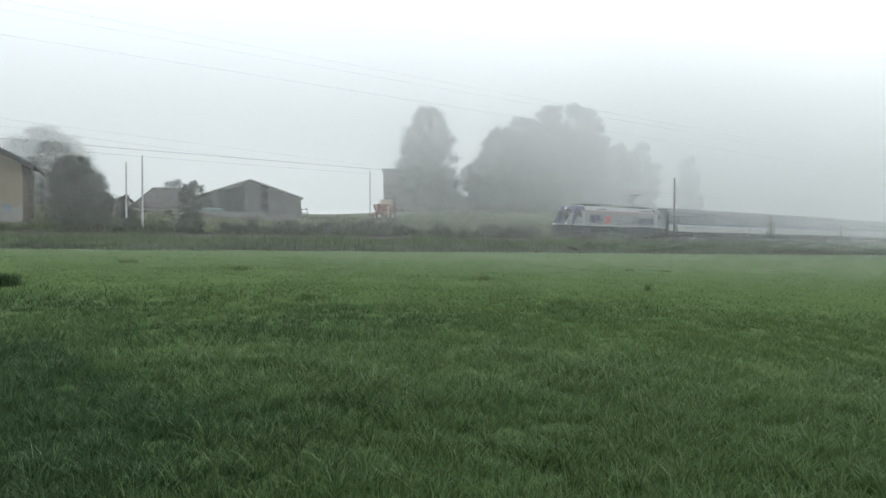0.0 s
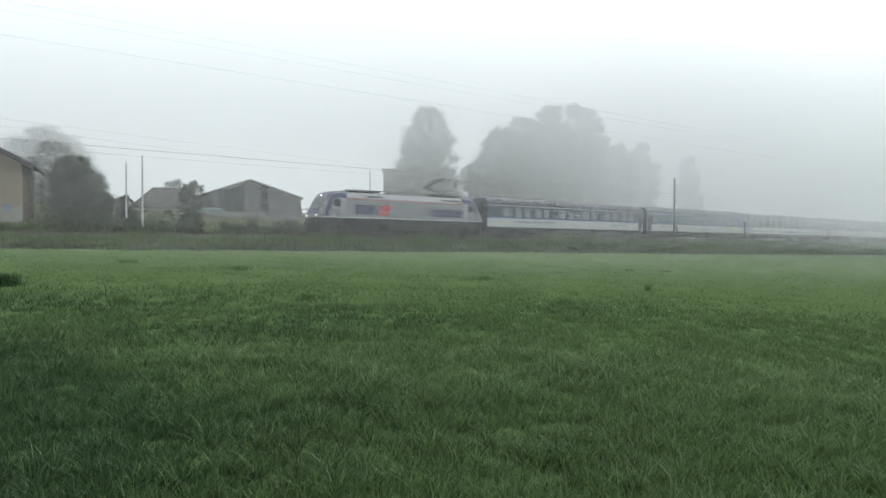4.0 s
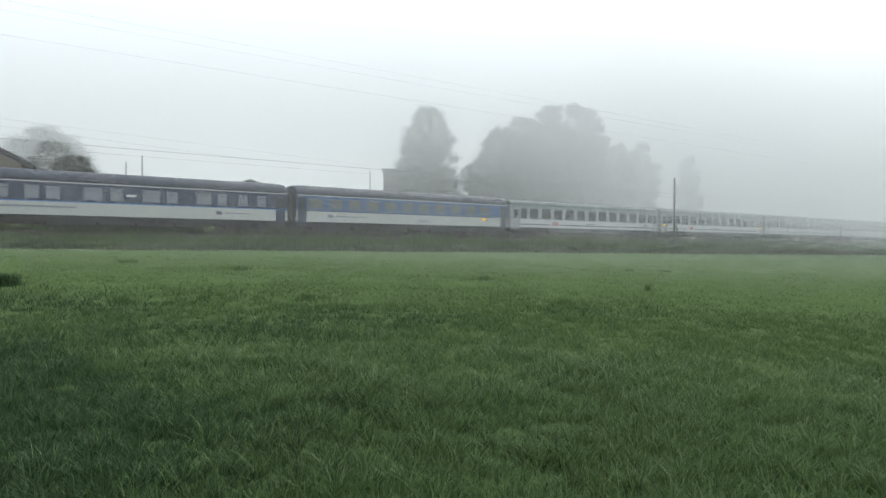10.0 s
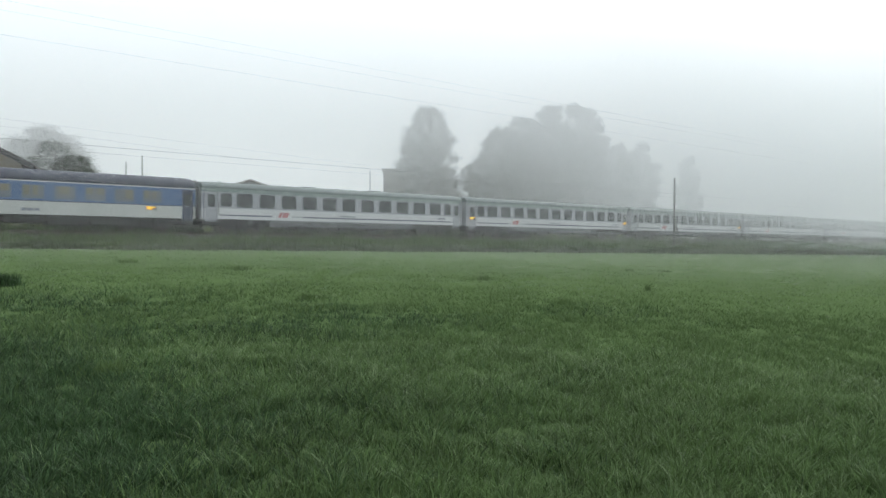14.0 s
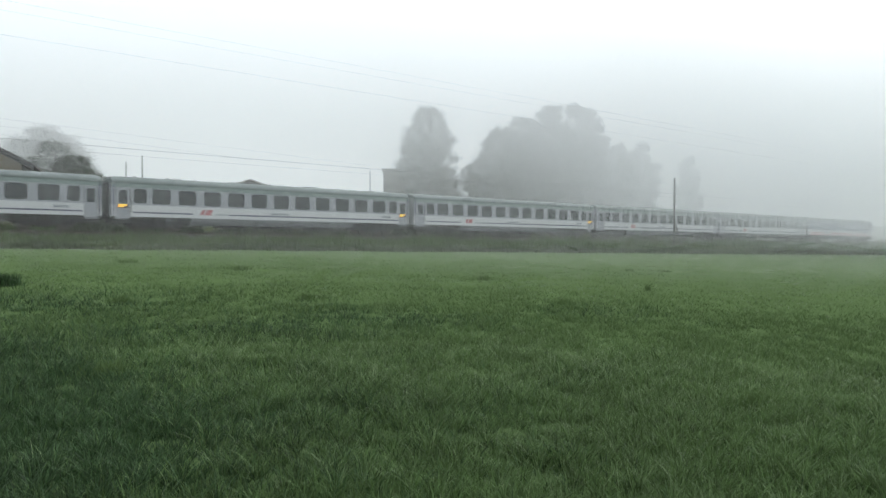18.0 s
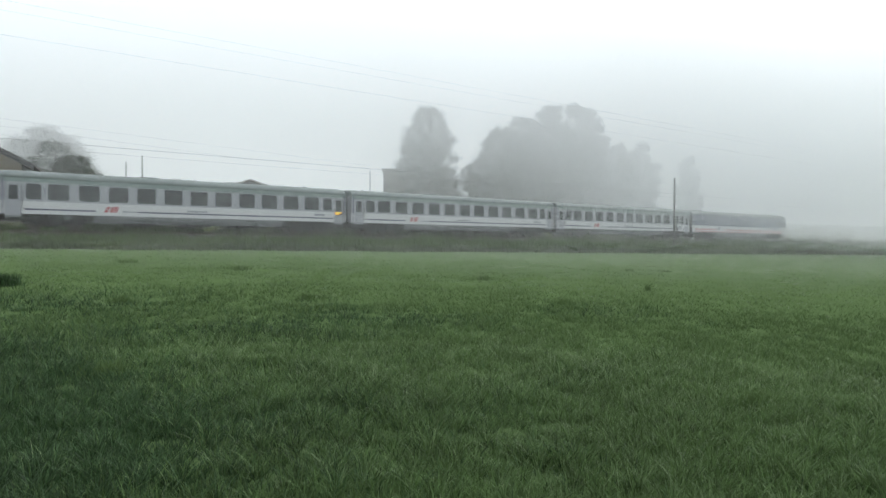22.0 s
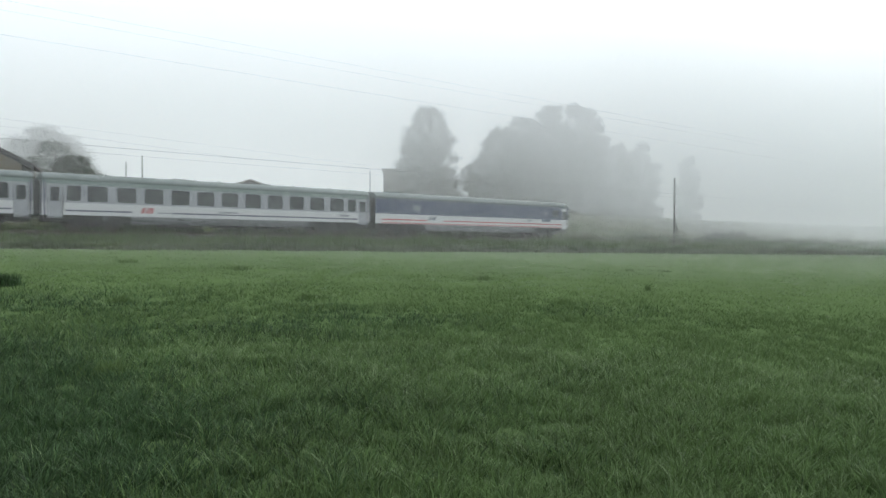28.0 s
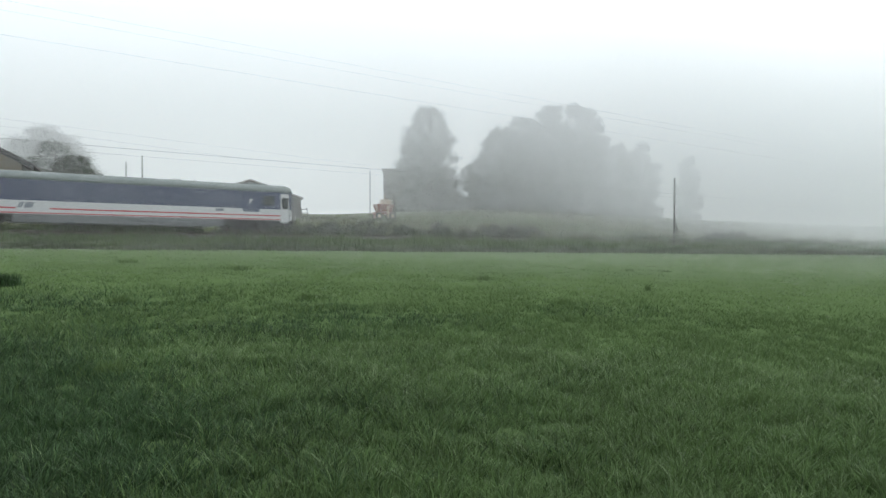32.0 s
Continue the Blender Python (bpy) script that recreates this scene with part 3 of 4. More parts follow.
def coach_shell(label, length, hr, zones, windows, doors, roof_mat, roof0, glass, style):
    """A passenger coach, its front end at the origin; zones are (z0, z1, material, name) from the sill up."""
    c = thing("passenger_coach", label, "train coach", None, "coaches of the train")
    half = 1.41
    L = length - 0.55
    x0 = 0.3
    floor = part("floor", boxed(x0 + 0.05, x0 + L - 0.05, -1.3, 1.3, 1.0, 1.12), M_UNDER, c)
    prof = car_profile(hr, 0, half, roof0)
    secs = []
    for x, k in ((x0, 0.86), (x0 + 0.12, 0.94), (x0 + 0.35, 0.985), (x0 + 0.8, 1), (x0 + L - 0.8, 1), (x0 + L - 0.35, 0.985), (x0 + L - 0.12, 0.94), (x0 + L, 0.86)):
        secs.append([(x, a, roof0 + (b - roof0) * k) for a, b in prof] + [(x, 1.38, roof0 - 0.01), (x, -1.38, roof0 - 0.01)])
    rf = loft(bmesh.new(), secs)
    for f in rf.faces:
        f.smooth = abs(f.normal.x) < 0.5
    part("roof", rf, roof_mat, c)
    for y in (-half, half):
        t = 0.05 if y < 0 else -0.05
        for z0, z1, m, nm, lab in zones:
            ops = [(a + x0, b + x0, max(za, z0), min(zb, z1)) for a, b, za, zb, *_ in windows + doors if za < z1 - 0.01 and zb > z0 + 0.01]
            bm = bmesh.new()
            side_with_openings(bm, x0, x0 + L, z0, z1, ops, y, t)
            part(nm, bm, m, c, lab)
        for wn in windows:
            a, b, za, zb = wn[:4]
            g = wn[4] if len(wn) > 4 else glass
            pane(c, "window", a + x0, b + x0, za, zb, y + t * 0.6, g, "", style.get("split", 0.0), style.get("round"))
        for dr in doors:
            a, b, za, zb = dr[:4]
            dm = style.get("door", M_PALEGREY)
            yd = y + t * 0.9
            dd = part("door", boxed(a + x0 + 0.03, b + x0 - 0.03, min(yd, yd + t), max(yd, yd + t), za, zb), dm, c)
            mid = (a + b) / 2 + x0
            wz = style.get("door_window", (2.05, 3.0))
            pane(dd, "door_window", mid - 0.27, mid + 0.27, wz[0], wz[1], yd - t * 0.12, M_GLASS)
            hb = bmesh.new()
            tube(hb, (b + x0 + 0.06, y - t * 0.9, 1.4), (b + x0 + 0.06, y - t * 0.9, 2.6), 0.018, n=6)
            for zq in (1.42, 2.58):
                tube(hb, (b + x0 + 0.06, y, zq), (b + x0 + 0.06, y - t * 0.9, zq), 0.015, n=6)
            part("handrail", hb, M_STEEL, dd)
            sb = bmesh.new()
            for zq, dy in ((0.62, 0.9), (0.92, 0.5)):
                box(sb, a + x0 + 0.1, b + x0 - 0.1, min(y, y + t * 3), max(y, y + t * 3), zq - 0.02, zq + 0.02)
            part("footstep", sb, M_UNDER, c)
    for x, k in ((x0, 1), (x0 + L, -1)):
        xa, xb = min(x, x + 0.05 * k), max(x, x + 0.05 * k)
        for ya, yb, za, zb in ((-1.36, -0.5, 1.0, roof0), (0.5, 1.36, 1.0, roof0), (-0.5, 0.5, 3.15, roof0)):
            part("end_panel", boxed(xa, xb, ya, yb, za, zb), style.get("end", M_UNDER), c)
        g = bmesh.new()
        xo = x - 0.29 * k
        for ya, yb, za, zb in ((-0.68, -0.48, 1.05, 3.35), (0.48, 0.68, 1.05, 3.35), (-0.68, 0.68, 3.35, 3.55)):
            box(g, min(x, xo), max(x, xo), ya, yb, za, zb, bevel=0.05)
        part("gangway_bellows", g, M_BELLOWS, c)
        part("gangway_door", boxed(min(x, x + 0.03 * k) , max(x, x + 0.03 * k), -0.5, 0.5, 1.1, 3.15), M_DARK if style.get("end_dark", True) else M_WHITE, c)
        for y in (-0.875, 0.875):
            bf = tube(bmesh.new(), (x, y, 1.06), (x - 0.24 * k, y, 1.06), 0.09)
            tube(bf, (x - 0.24 * k, y, 1.06), (x - 0.29 * k, y, 1.06), 0.22, n=14)
            part("buffer", bf, M_UNDER, c)
    # unseen near-black board, added to stand for the unlit interior
    part("dark_inner_board", boxed(x0 + 0.3, x0 + L - 0.3, -0.02, 0.02, 1.13, roof0 - 0.05), M_DARK, c)
    part("underframe", boxed(x0 + 0.1, x0 + L - 0.1, -1.2, 1.2, 0.62, 0.995, bevel=0.02), M_UNDER, c)
    for x in (3.7, length - 3.7):
        bogie(c, x)
    for a, b, zl in style.get("boxes", ((6.0, 8.6, 0.45), (8.7, 11.8, 0.38), (12.0, 14.4, 0.48), (14.6, 17.2, 0.4), (17.3, 20.0, 0.46))):
        for ya, yb in ((-1.25, -0.35), (0.35, 1.25)):
            part("equipment_box", boxed(a, b, ya, yb, zl, 0.99, bevel=0.03), style.get("box_mat", M_UNDER), c)
    return c, x0, L, half


def stripe(c, x0, x1, z0, z1, half, m, name, label="", off=0.004):
    for y in (-half, half):
        s = -1 if y < 0 else 1
        part(name, boxed(x0, x1, min(y, y + s * off), max(y, y + s * off), z0, z1), m, c, label)


def lettering(c, x0, x1, z0, z1, half, m, bars=6):
    """Plain bars in place of small writing."""
    bm = bmesh.new()
    w = (x1 - x0) / bars
    for k in range(bars):
        box(bm, x0 + k * w, x0 + (k + 0.8) * w, -half - 0.006, -half, z0, z1)
    part("lettering", bm, m, c, "small grey lettering")


def amber(c, x, z, half, w=0.72, h=0.28):
    """A small display: dark housing with two lit rows of different length."""
    hs = part("destination_display", boxed(x, x + w, -half - 0.03, -half, z, z + h, bevel=0.01), M_RUBBER, c, "glowing amber destination display")
    for za, zb, u in ((0.54, 0.9, 0.92), (0.12, 0.46, 0.6)):
        part("lit_row", boxed(x + 0.03, x + 0.03 + (w - 0.06) * u, -half - 0.036, -half - 0.031, z + h * za, z + h * zb), M_AMBER, hs)


def emblem(c, x, z, half, m, w=0.9, h=0.38):
    """A slanted two-part mark in plain shapes."""
    bm = bmesh.new()
    for a, b in ((0, 0.30), (0.42, 1.0)):
        pts = [(x + a * w, z), (x + b * w, z), (x + b * w + 0.45 * h, z + h), (x + a * w + 0.45 * h, z + h)]
        lo = [bm.verts.new((p, -half - 0.006, q)) for p, q in pts]
        hi = [bm.verts.new((p, -half, q)) for p, q in pts]
        bm.faces.new(lo)
        for i in range(4):
            bm.faces.new((lo[i], lo[(i + 1) % 4], hi[(i + 1) % 4], hi[i]))
    part("emblem", bm, m, c)


def class_sign(c, x, z, half, text, m, size=0.42):
    """A single painted character on the side."""
    fc = bpy.data.curves.new("class_sign", "FONT")
    fc.body, fc.size, fc.extrude = text, size, 0.002
    tmp = bpy.data.objects.new("class_sign", fc)
    me = bpy.data.meshes.new_from_object(tmp)
    bpy.data.objects.remove(tmp)
    me.materials.append(m)
    ob = new("class_sign", me)
    ob.parent, ob["label"] = c, "small grey class number"
    ob.matrix_basis = pose(x, -half - 0.003, z, 90, 0, 0)


def white_coach(lamp_front=False, lamp_rear=False, length=26.6):
    wins = [(1.52, 2.42, 2.08, 3.14)] + [(2.82 + 1.925 * k, 4.14 + 1.925 * k, 2.06, 3.16) for k in range(11)] + [(23.85, 24.65, 2.08, 3.14)]
    doors = [(0.3, 1.28, 0.85, 3.2), (24.92, 25.8, 0.85, 3.2)]
    zones = [(1.08, 1.94, M_WHITE, "lower_side", "white lower side"), (1.94, 3.22, M_PALEGREY, "upper_side", "pale grey upper side with window openings"),
             (3.22, 3.5, M_MINT, "cantrail", "mint grey band under the roof")]
    c, x0, L, half = coach_shell("white and pale grey coach with grey-green roof", length, 4.08, zones, wins, doors, M_ROOFGREEN, 3.5, M_GLASS,
                                 {"door": M_PALEGREY, "boxes": (), "end": M_PALEGREY, "round": M_PALEGREY})
    for y in (-1.36, 1.36):
        sg = -1 if y < 0 else 1
        prof = [(y + sg * 0.03, 1.076), (y + sg * 0.02, 0.85), (y - sg * 0.06, 0.62), (y - sg * 0.12, 0.56), (y - sg * 0.16, 0.58), (y - sg * 0.03, 1.076)]
        part("skirt", loft(bmesh.new(), [[(x, p, q) for p, q in prof] for x in (6.0, 20.4)]), M_SKIRT, c, "grey curved skirt between the bogies")
        for x, w, z in ((9.4, 0.35, 0.86), (11.0, 0.5, 0.8), (14.2, 0.3, 0.84), (17.4, 0.4, 0.88)):
            part("skirt_flap", boxed(x, x + w, min(y + sg * 0.021, y + sg * 0.034), max(y + sg * 0.021, y + sg * 0.034), z, z + 0.1), M_UNDER, c)
        for x in (8.5, 12.6, 16.6):
            part("underfloor_tank", boxed(x, x + 1.8, min(y * 0.6, y * 0.85), max(y * 0.6, y * 0.85), 0.4, 0.99, bevel=0.04), M_UNDER, c)
        part("white_step_panel", boxed(4.1, 4.5, min(y, y + sg * 0.02), max(y, y + sg * 0.02), 0.72, 1.05), M_SKIRT, c)
        for x in (0.42, L + 0.12):
            part("corner_post", boxed(x, x + 0.09, min(y, y + sg * 0.056), max(y, y + sg * 0.056), 1.1, 3.45), M_DARKLINE, c, "dark upright line at the body's end")
    stripe(c, 1.75, 6.1, 1.345, 1.45, half, M_DARKLINE, "stripe")
    stripe(c, 8.9, 25.1, 1.345, 1.45, half, M_DARKLINE, "stripe")
    emblem(c, 6.65, 1.33, half, M_DIMLOGO, 0.85, 0.42)
    lettering(c, 7.9, 8.8, 1.36, 1.44, half, M_DULLTEXT, 4)
    lettering(c, 12.5, 14.1, 1.52, 1.66, half, M_DULLTEXT, 7)
    lettering(c, 23.3, 24.3, 1.58, 1.76, half, M_DULLTEXT, 5)
    class_sign(c, 2.79, 2.5, half, "2", M_DARKLINE, 0.5)
    if lamp_front:
        amber(c, 0.72, 1.72, half)
    if lamp_rear:
        amber(c, 25.27, 1.72, half)
    for x in (2.2, 4.6, 23.0, 19.5, 13.0):
        part("roof_vent", tube(bmesh.new(), (x, 0, 4.0), (x, 0, 4.17), 0.17, 0.1, n=10), M_ROOFGREEN, c)
    for x in (9.3, 16.0):
        part("roof_hatch", boxed(x, x + 1.3, -0.5, 0.5, 4.02, 4.12, bevel=0.03), M_ROOFGREEN, c)
    return c


def blue_coach(windows, doors, band, glass, label, length, split=0.0):
    zones = [(1.05, 1.98, M_IVORY, "lower_side", "creamy white lower side"), (1.98, 3.3, band, "upper_side", "")]
    c, x0, L, half = coach_shell(label, length, 4.24, zones, windows, doors, M_ROOFNAVY, 3.3, glass, {"door": M_NAVY, "split": split, "end": M_UNDER})
    stripe(c, x0, x0 + L, 3.3, 3.37, half, M_WHITE, "cantrail_line", "white line under the roof")
    stripe(c, x0, x0 + L, 1.96, 2.03, half, M_BLUELINE if band is M_NAVY else M_DARKLINE, "waist_line")
    for k in range(9):
        x = 2.0 + k * (length - 4.0) / 8
        part("roof_rib", loft(bmesh.new(), [[(x + u, p * 1.004, q + 0.012) for p, q in car_profile(4.24, 0, half, 3.3)] for u in (-0.02, 0.02)], caps=False), M_ROOFNAVY, c)
    return c, half


W1 = [(2.3, 3.15), (4.02, 4.95), (5.35, 6.18), (7.05, 7.98), (8.35, 9.25), (10.65, 11.95), (12.4, 13.3), (14.6, 15.9), (16.3, 17.2), (18.55, 19.75), (20.2, 21.0), (21.9, 22.7), (23.45, 24.25)]


def navy_coach():
    c, half = blue_coach([(a, b, 2.15, 3.08) for a, b in W1], [(25.1, 25.95, 0.85, 3.25)], M_NAVY, M_GLASSPALE, "dark blue and cream sleeping coach with curtained windows", 26.7, 0.24)
    lettering(c, 4.0, 10.6, 1.55, 1.7, half, M_DULLTEXT, 26)
    lettering(c, 20.4, 21.0, 1.42, 1.68, half, M_DARKLINE, 1)
    lettering(c, 21.2, 23.2, 1.5, 1.6, half, M_DULLTEXT, 9)
    part("number_plate", boxed(13.8, 14.5, -half - 0.006, -half, 2.5, 2.68), M_WHITE, c, "small white sign")
    return c


def light_blue_coach():
    wins = [(1.14 + 1.93 * k, 2.54 + 1.93 * k, 2.12, 3.1) for k in range(11)]
    c, half = blue_coach(wins, [(0.1, 0.95, 0.85, 3.25), (23.3, 24.15, 0.85, 3.25)], M_SKYBLUE, M_BLIND, "light blue and cream coach with yellowish window blinds", 24.85)
    for k in range(11):
        for a, w in (((0.12, 0.42), (0.78, 0.45)), ((0.3, 0.7),), ((0.15, 0.35), (0.7, 0.3)), ((0.75, 0.5),))[k * 3 % 4]:
            x = 1.44 + 1.93 * k + a
            part("blind", boxed(x, x + w, -half + 0.02, -half + 0.028, 2.4 + 0.1 * (k % 3), 3.05), M_YELLOWBLIND, c, "faded yellow window blind")
    amber(c, 21.0, 1.62, half, 0.72, 0.28)
    lettering(c, 3.3, 4.0, 1.46, 1.7, half, M_DULLTEXT, 1)
    lettering(c, 4.1, 7.4, 1.52, 1.62, half, M_DULLTEXT, 14)
    lettering(c, 13.0, 14.2, 1.3, 1.5, half, M_DULLTEXT, 3)
    return c


def dining_coach():
    zones = [(1.08, 2.0, M_WHITE, "lower_side", "white lower side"), (2.0, 3.42, M_NAVYFILM, "upper_side", "dark navy window band")]
    wins = [(4.1, 5.1, 2.3, 2.95, M_GLASSPALE), (23.3, 24.3, 2.3, 3.1, M_GLASS)]
    c, x0, L, half = coach_shell("white coach with dark navy band and red lines", 26.4, 4.08, zones, wins, [(24.85, 25.65, 0.85, 3.3)], M_ROOFGREEN, 3.42, M_GLASS, {"door": M_WHITE, "boxes": (), "end": M_UNDER})
    for y in (-1.36, 1.36):
        part("skirt", boxed(6.0, 20.4, y - 0.03, y + 0.03, 0.52, 1.076, bevel=0.01), M_SKIRT, c, "grey skirt between the bogies")
    stripe(c, 1.0, 6.2, 1.42, 1.52, half, M_REDLINE, "stripe")
    stripe(c, 8.2, 25.1, 1.42, 1.52, half, M_REDLINE, "stripe")
    stripe(c, 1.0, 25.1, 1.12, 1.2, half, M_REDLINE, "stripe")
    stripe(c, 21.9, 23.3, 1.75, 1.995, half, M_NAVYFILM, "panel", "dark navy panel below the band")
    emblem(c, 6.3, 1.5, half, M_DULLTEXT, 0.85, 0.38)
    lettering(c, 19.7, 20.5, 1.72, 1.94, half, M_DULLTEXT, 1)
    lettering(c, 22.45, 22.8, 2.62, 2.78, half, M_WHITE, 1)
    lettering(c, 22.45, 22.62, 2.4, 2.6, half, M_WHITE, 1)
    part("roof_hatch", boxed(2.2, 3.6, -0.6, 0.6, 4.03, 4.16, bevel=0.04), M_ROOFGREEN, c)
    part("roof_hatch", boxed(22.6, 24.2, -0.6, 0.6, 4.03, 4.14, bevel=0.04), M_ROOFGREEN, c)
    for y in (-1.05, 1.05):
        part("tail_lamp", tube(bmesh.new(), (x0 + L - 0.02, y, 1.35), (x0 + L + 0.06, y, 1.35), 0.09, n=14), M_REDLINE, c)
    return c


def locomotive():
    """A four-axle electric locomotive, nose at the origin."""
    c = thing("locomotive", "silver-grey and blue electric locomotive with a raised pantograph", "locomotive")
    half, Lc = 1.48, 18.9
    # side outline of the cab ends: x and how high the body goes there
    def shell(xs):
        secs = []
        for x, zb, zt, k in xs:
            w = half * k
            secs.append([(x, -w, zb), (x, -w, zb + (zt - zb) * 0.62), (x, -w * 0.93, zb + (zt - zb) * 0.86), (x, -w * 0.72, zt), (x, w * 0.72, zt), (x, w * 0.93, zb + (zt - zb) * 0.86),
                         (x, w, zb + (zt - zb) * 0.62), (x, w, zb)])
        return loft(bmesh.new(), secs)
    sill = 1.5
    nose = [(0.05, sill, 1.75, 0.82), (0.35, sill, 2.25, 0.9), (0.75, sill, 2.75, 0.96), (1.15, sill, 3.3, 0.99), (1.6, sill, 3.68, 1.0), (2.3, sill, 3.86, 1.0), (3.45, sill, 3.88, 1.0)]
    nose = [(0.8 * x, a, b, k) for x, a, b, k in nose]
    part("cab", shell(nose), M_SILVER, c, "silver-grey driver's cab")
    part("cab", shell([(Lc - x, a, b, k) for x, a, b, k in nose][::-1]), M_SILVER, c, "silver-grey driver's cab")
    bm = bmesh.new()
    loft(bm, [[(x, -half, sill), (x, -half, 3.15), (x, -half * 0.97, 3.3), (x, half * 0.97, 3.3), (x, half, 3.15), (x, half, sill)] for x in (2.765, Lc - 2.765)])
    part("body", bm, M_SILVER, c)
    bm = bmesh.new()
    loft(bm, [[(x, -half * 0.97, 3.31), (x, -half * 0.72, 3.8), (x, half * 0.72, 3.8), (x, half * 0.97, 3.31)] for x in (2.78, Lc - 2.78)])
    part("roof", bm, M_SILVER, c, "pale grey sloping roof")
    for flip in (False, True):
        fx = (lambda x: Lc - 0.8 * x) if flip else (lambda x: 0.8 * x)
        bm = bmesh.new()
        cap = [(1.1, 3.24), (1.6, 3.69), (2.3, 3.88), (3.45, 3.9)]
        loft(bm, [[(fx(x), -half * 1.01, z - 0.62 if x > 1.2 else z - 0.2), (fx(x), -half * 0.94, z - 0.22), (fx(x), -half * 0.73, z + 0.01), (fx(x), half * 0.73, z + 0.01), (fx(x), half * 0.94, z - 0.22),
                    (fx(x), half * 1.01, z - 0.62 if x > 1.2 else z - 0.2)] for x, z in cap])
        part("cab_roof", bm, M_COBALT, c, "blue cab roof")
        for y in (-1, 1):
            bm = bmesh.new()
            pts = [(0.95, 1.6), (1.2, 1.6), (1.8, 3.1), (1.5, 3.1)] if flip else [(0.62, 1.6), (1.05, 1.6), (1.85, 3.12), (1.25, 3.12)]
            loft(bm, [[(fx(x), y * (half * (0.955 + 0.04 * (x > 1))) , z) for x, z in pts], [(fx(x), y * (half + 0.008), z) for x, z in pts]])
            part("cab_pillar", bm, M_COBALT, c, "blue sweeping cab pillar")
            bm = bmesh.new()
            pts = [(1.75, 2.5), (2.65, 2.5), (2.65, 3.1), (1.95, 3.1)]
            loft(bm, [[(fx(x), y * (half - 0.01), z) for x, z in pts], [(fx(x), y * (half + 0.012), z) for x, z in pts]])
            part("cab_window", bm, M_GLASS, c)
            part("cab_door", boxed(*sorted((fx(2.75), fx(3.4))), min(y * (half - 0.01), y * (half + 0.01)), max(y * (half - 0.01), y * (half + 0.01)), 1.6, 3.2, bevel=0.004), M_PALEGREY, c)
        for (xa, za), (xb, zb), m, nm in (((0.04, 1.78), (0.345, 2.26), M_COBALT, "nose_panel"), ((0.36, 2.29), (1.16, 3.32), M_GLASS, "windscreen")):
            ux, uz = -(zb - za), xb - xa
            k = math.hypot(ux, uz)
            ux, uz = ux / k, uz / k
            pr = [[(fx(x + ux * o), y, z + uz * o) for x, z in ((xa, za), (xb, zb)) for y in (-1.04, 1.04)] for o in (0.004, 0.035)]
            bm = bmesh.new()
            loft(bm, [[ring[0], ring[1], ring[3], ring[2]] for ring in pr])
            part(nm, bm, m, c)
        part("buffer_beam", boxed(*sorted((fx(0.1), fx(0.5))), -1.3, 1.3, 0.75, 1.48, bevel=0.05), M_UNDER, c)
        part("snow_plough", boxed(*sorted((fx(0.25), fx(0.6))), -1.25, 1.25, 0.2, 0.74, bevel=0.04), M_UNDER, c)
        for y in (-0.875, 0.875):
            bm = tube(bmesh.new(), (fx(0.1), y, 1.06), (fx(-0.1), y, 1.06), 0.1)
            tube(bm, (fx(-0.1), y, 1.06), (fx(-0.15), y, 1.06), 0.23, n=14)
            part("buffer", bm, M_UNDER, c)
        for y in (-0.95, 0.95):
            part("headlight", tube(bmesh.new(), (fx(0.10), y, 1.68), (fx(0.0), y, 1.68), 0.07, n=14), M_LAMP if not flip else M_DARK, c)
        if not flip:
            part("headlight", tube(bmesh.new(), (1.03, 0, 3.5), (0.91, 0, 3.5), 0.05, n=14), M_LAMP, c)
        bogie(c, fx(5.6), 0.575, 2.7)
    for y in (-half, half):
        s = -1 if y < 0 else 1
        for x0, x1, z0, z1, m, nm in ((0.35, Lc - 0.35, 1.49, 1.56, M_WHITE, "sill_line"), (2.8, Lc - 2.8, 3.16, 3.22, M_REDLINE, "roof_line"), (3.6, 5.5, 1.86, 2.72, M_COBALT, "blue_panel"),
                                     (5.504, 6.0, 1.9, 2.7, M_FADEBLUE, "blue_panel"), (11.6, 12.396, 1.88, 2.58, M_FADEBLUE, "blue_panel"),
                                     (12.4, 16.0, 1.84, 2.62, M_COBALT, "blue_panel")):
            part(nm, boxed(x0, x1, min(y, y + s * 0.006), max(y, y + s * 0.006), z0, z1), m, c)
        part("underframe", boxed(0.5, Lc - 0.5, min(y * 0.9, y * 0.99), max(y * 0.9, y * 0.99), 0.85, 1.49), M_UNDER, c)
    emblem(c, 5.95, 1.76, half, M_REDLOGO, 1.15, 1.0)
    lettering(c, 8.6, 11.4, 1.9, 2.1, half, M_DULLTEXT, 8)
    part("transformer_tank", boxed(7.2, 12.3, -1.35, 1.35, 0.38, 1.3, bevel=0.05), M_UNDER, c)
    for x0, x1 in ((5.0, 6.6), (13.4, 15.9)):
        part("roof_grille", boxed(x0, x1, -1.36, -1.28, 3.36, 3.55), M_UNDER, c)
    bm = bmesh.new()
    box(bm, 3.0, 16.5, -0.5, 0.5, 3.8, 3.88)
    for k in range(15):
        x = 3.2 + 0.9 * k
        tube(bm, (x, -0.45, 3.85), (x, -0.45, 4.12), 0.06)
    tube(bm, (3.2, -0.45, 4.12), (16.0, -0.45, 4.12), 0.03)
    box(bm, 12.8, 16.2, -0.8, 0.8, 3.95, 4.03)
    box(bm, 3.4, 6.6, -0.8, 0.8, 3.95, 4.05)
    part("roof_gear", bm, M_UNDER, c)
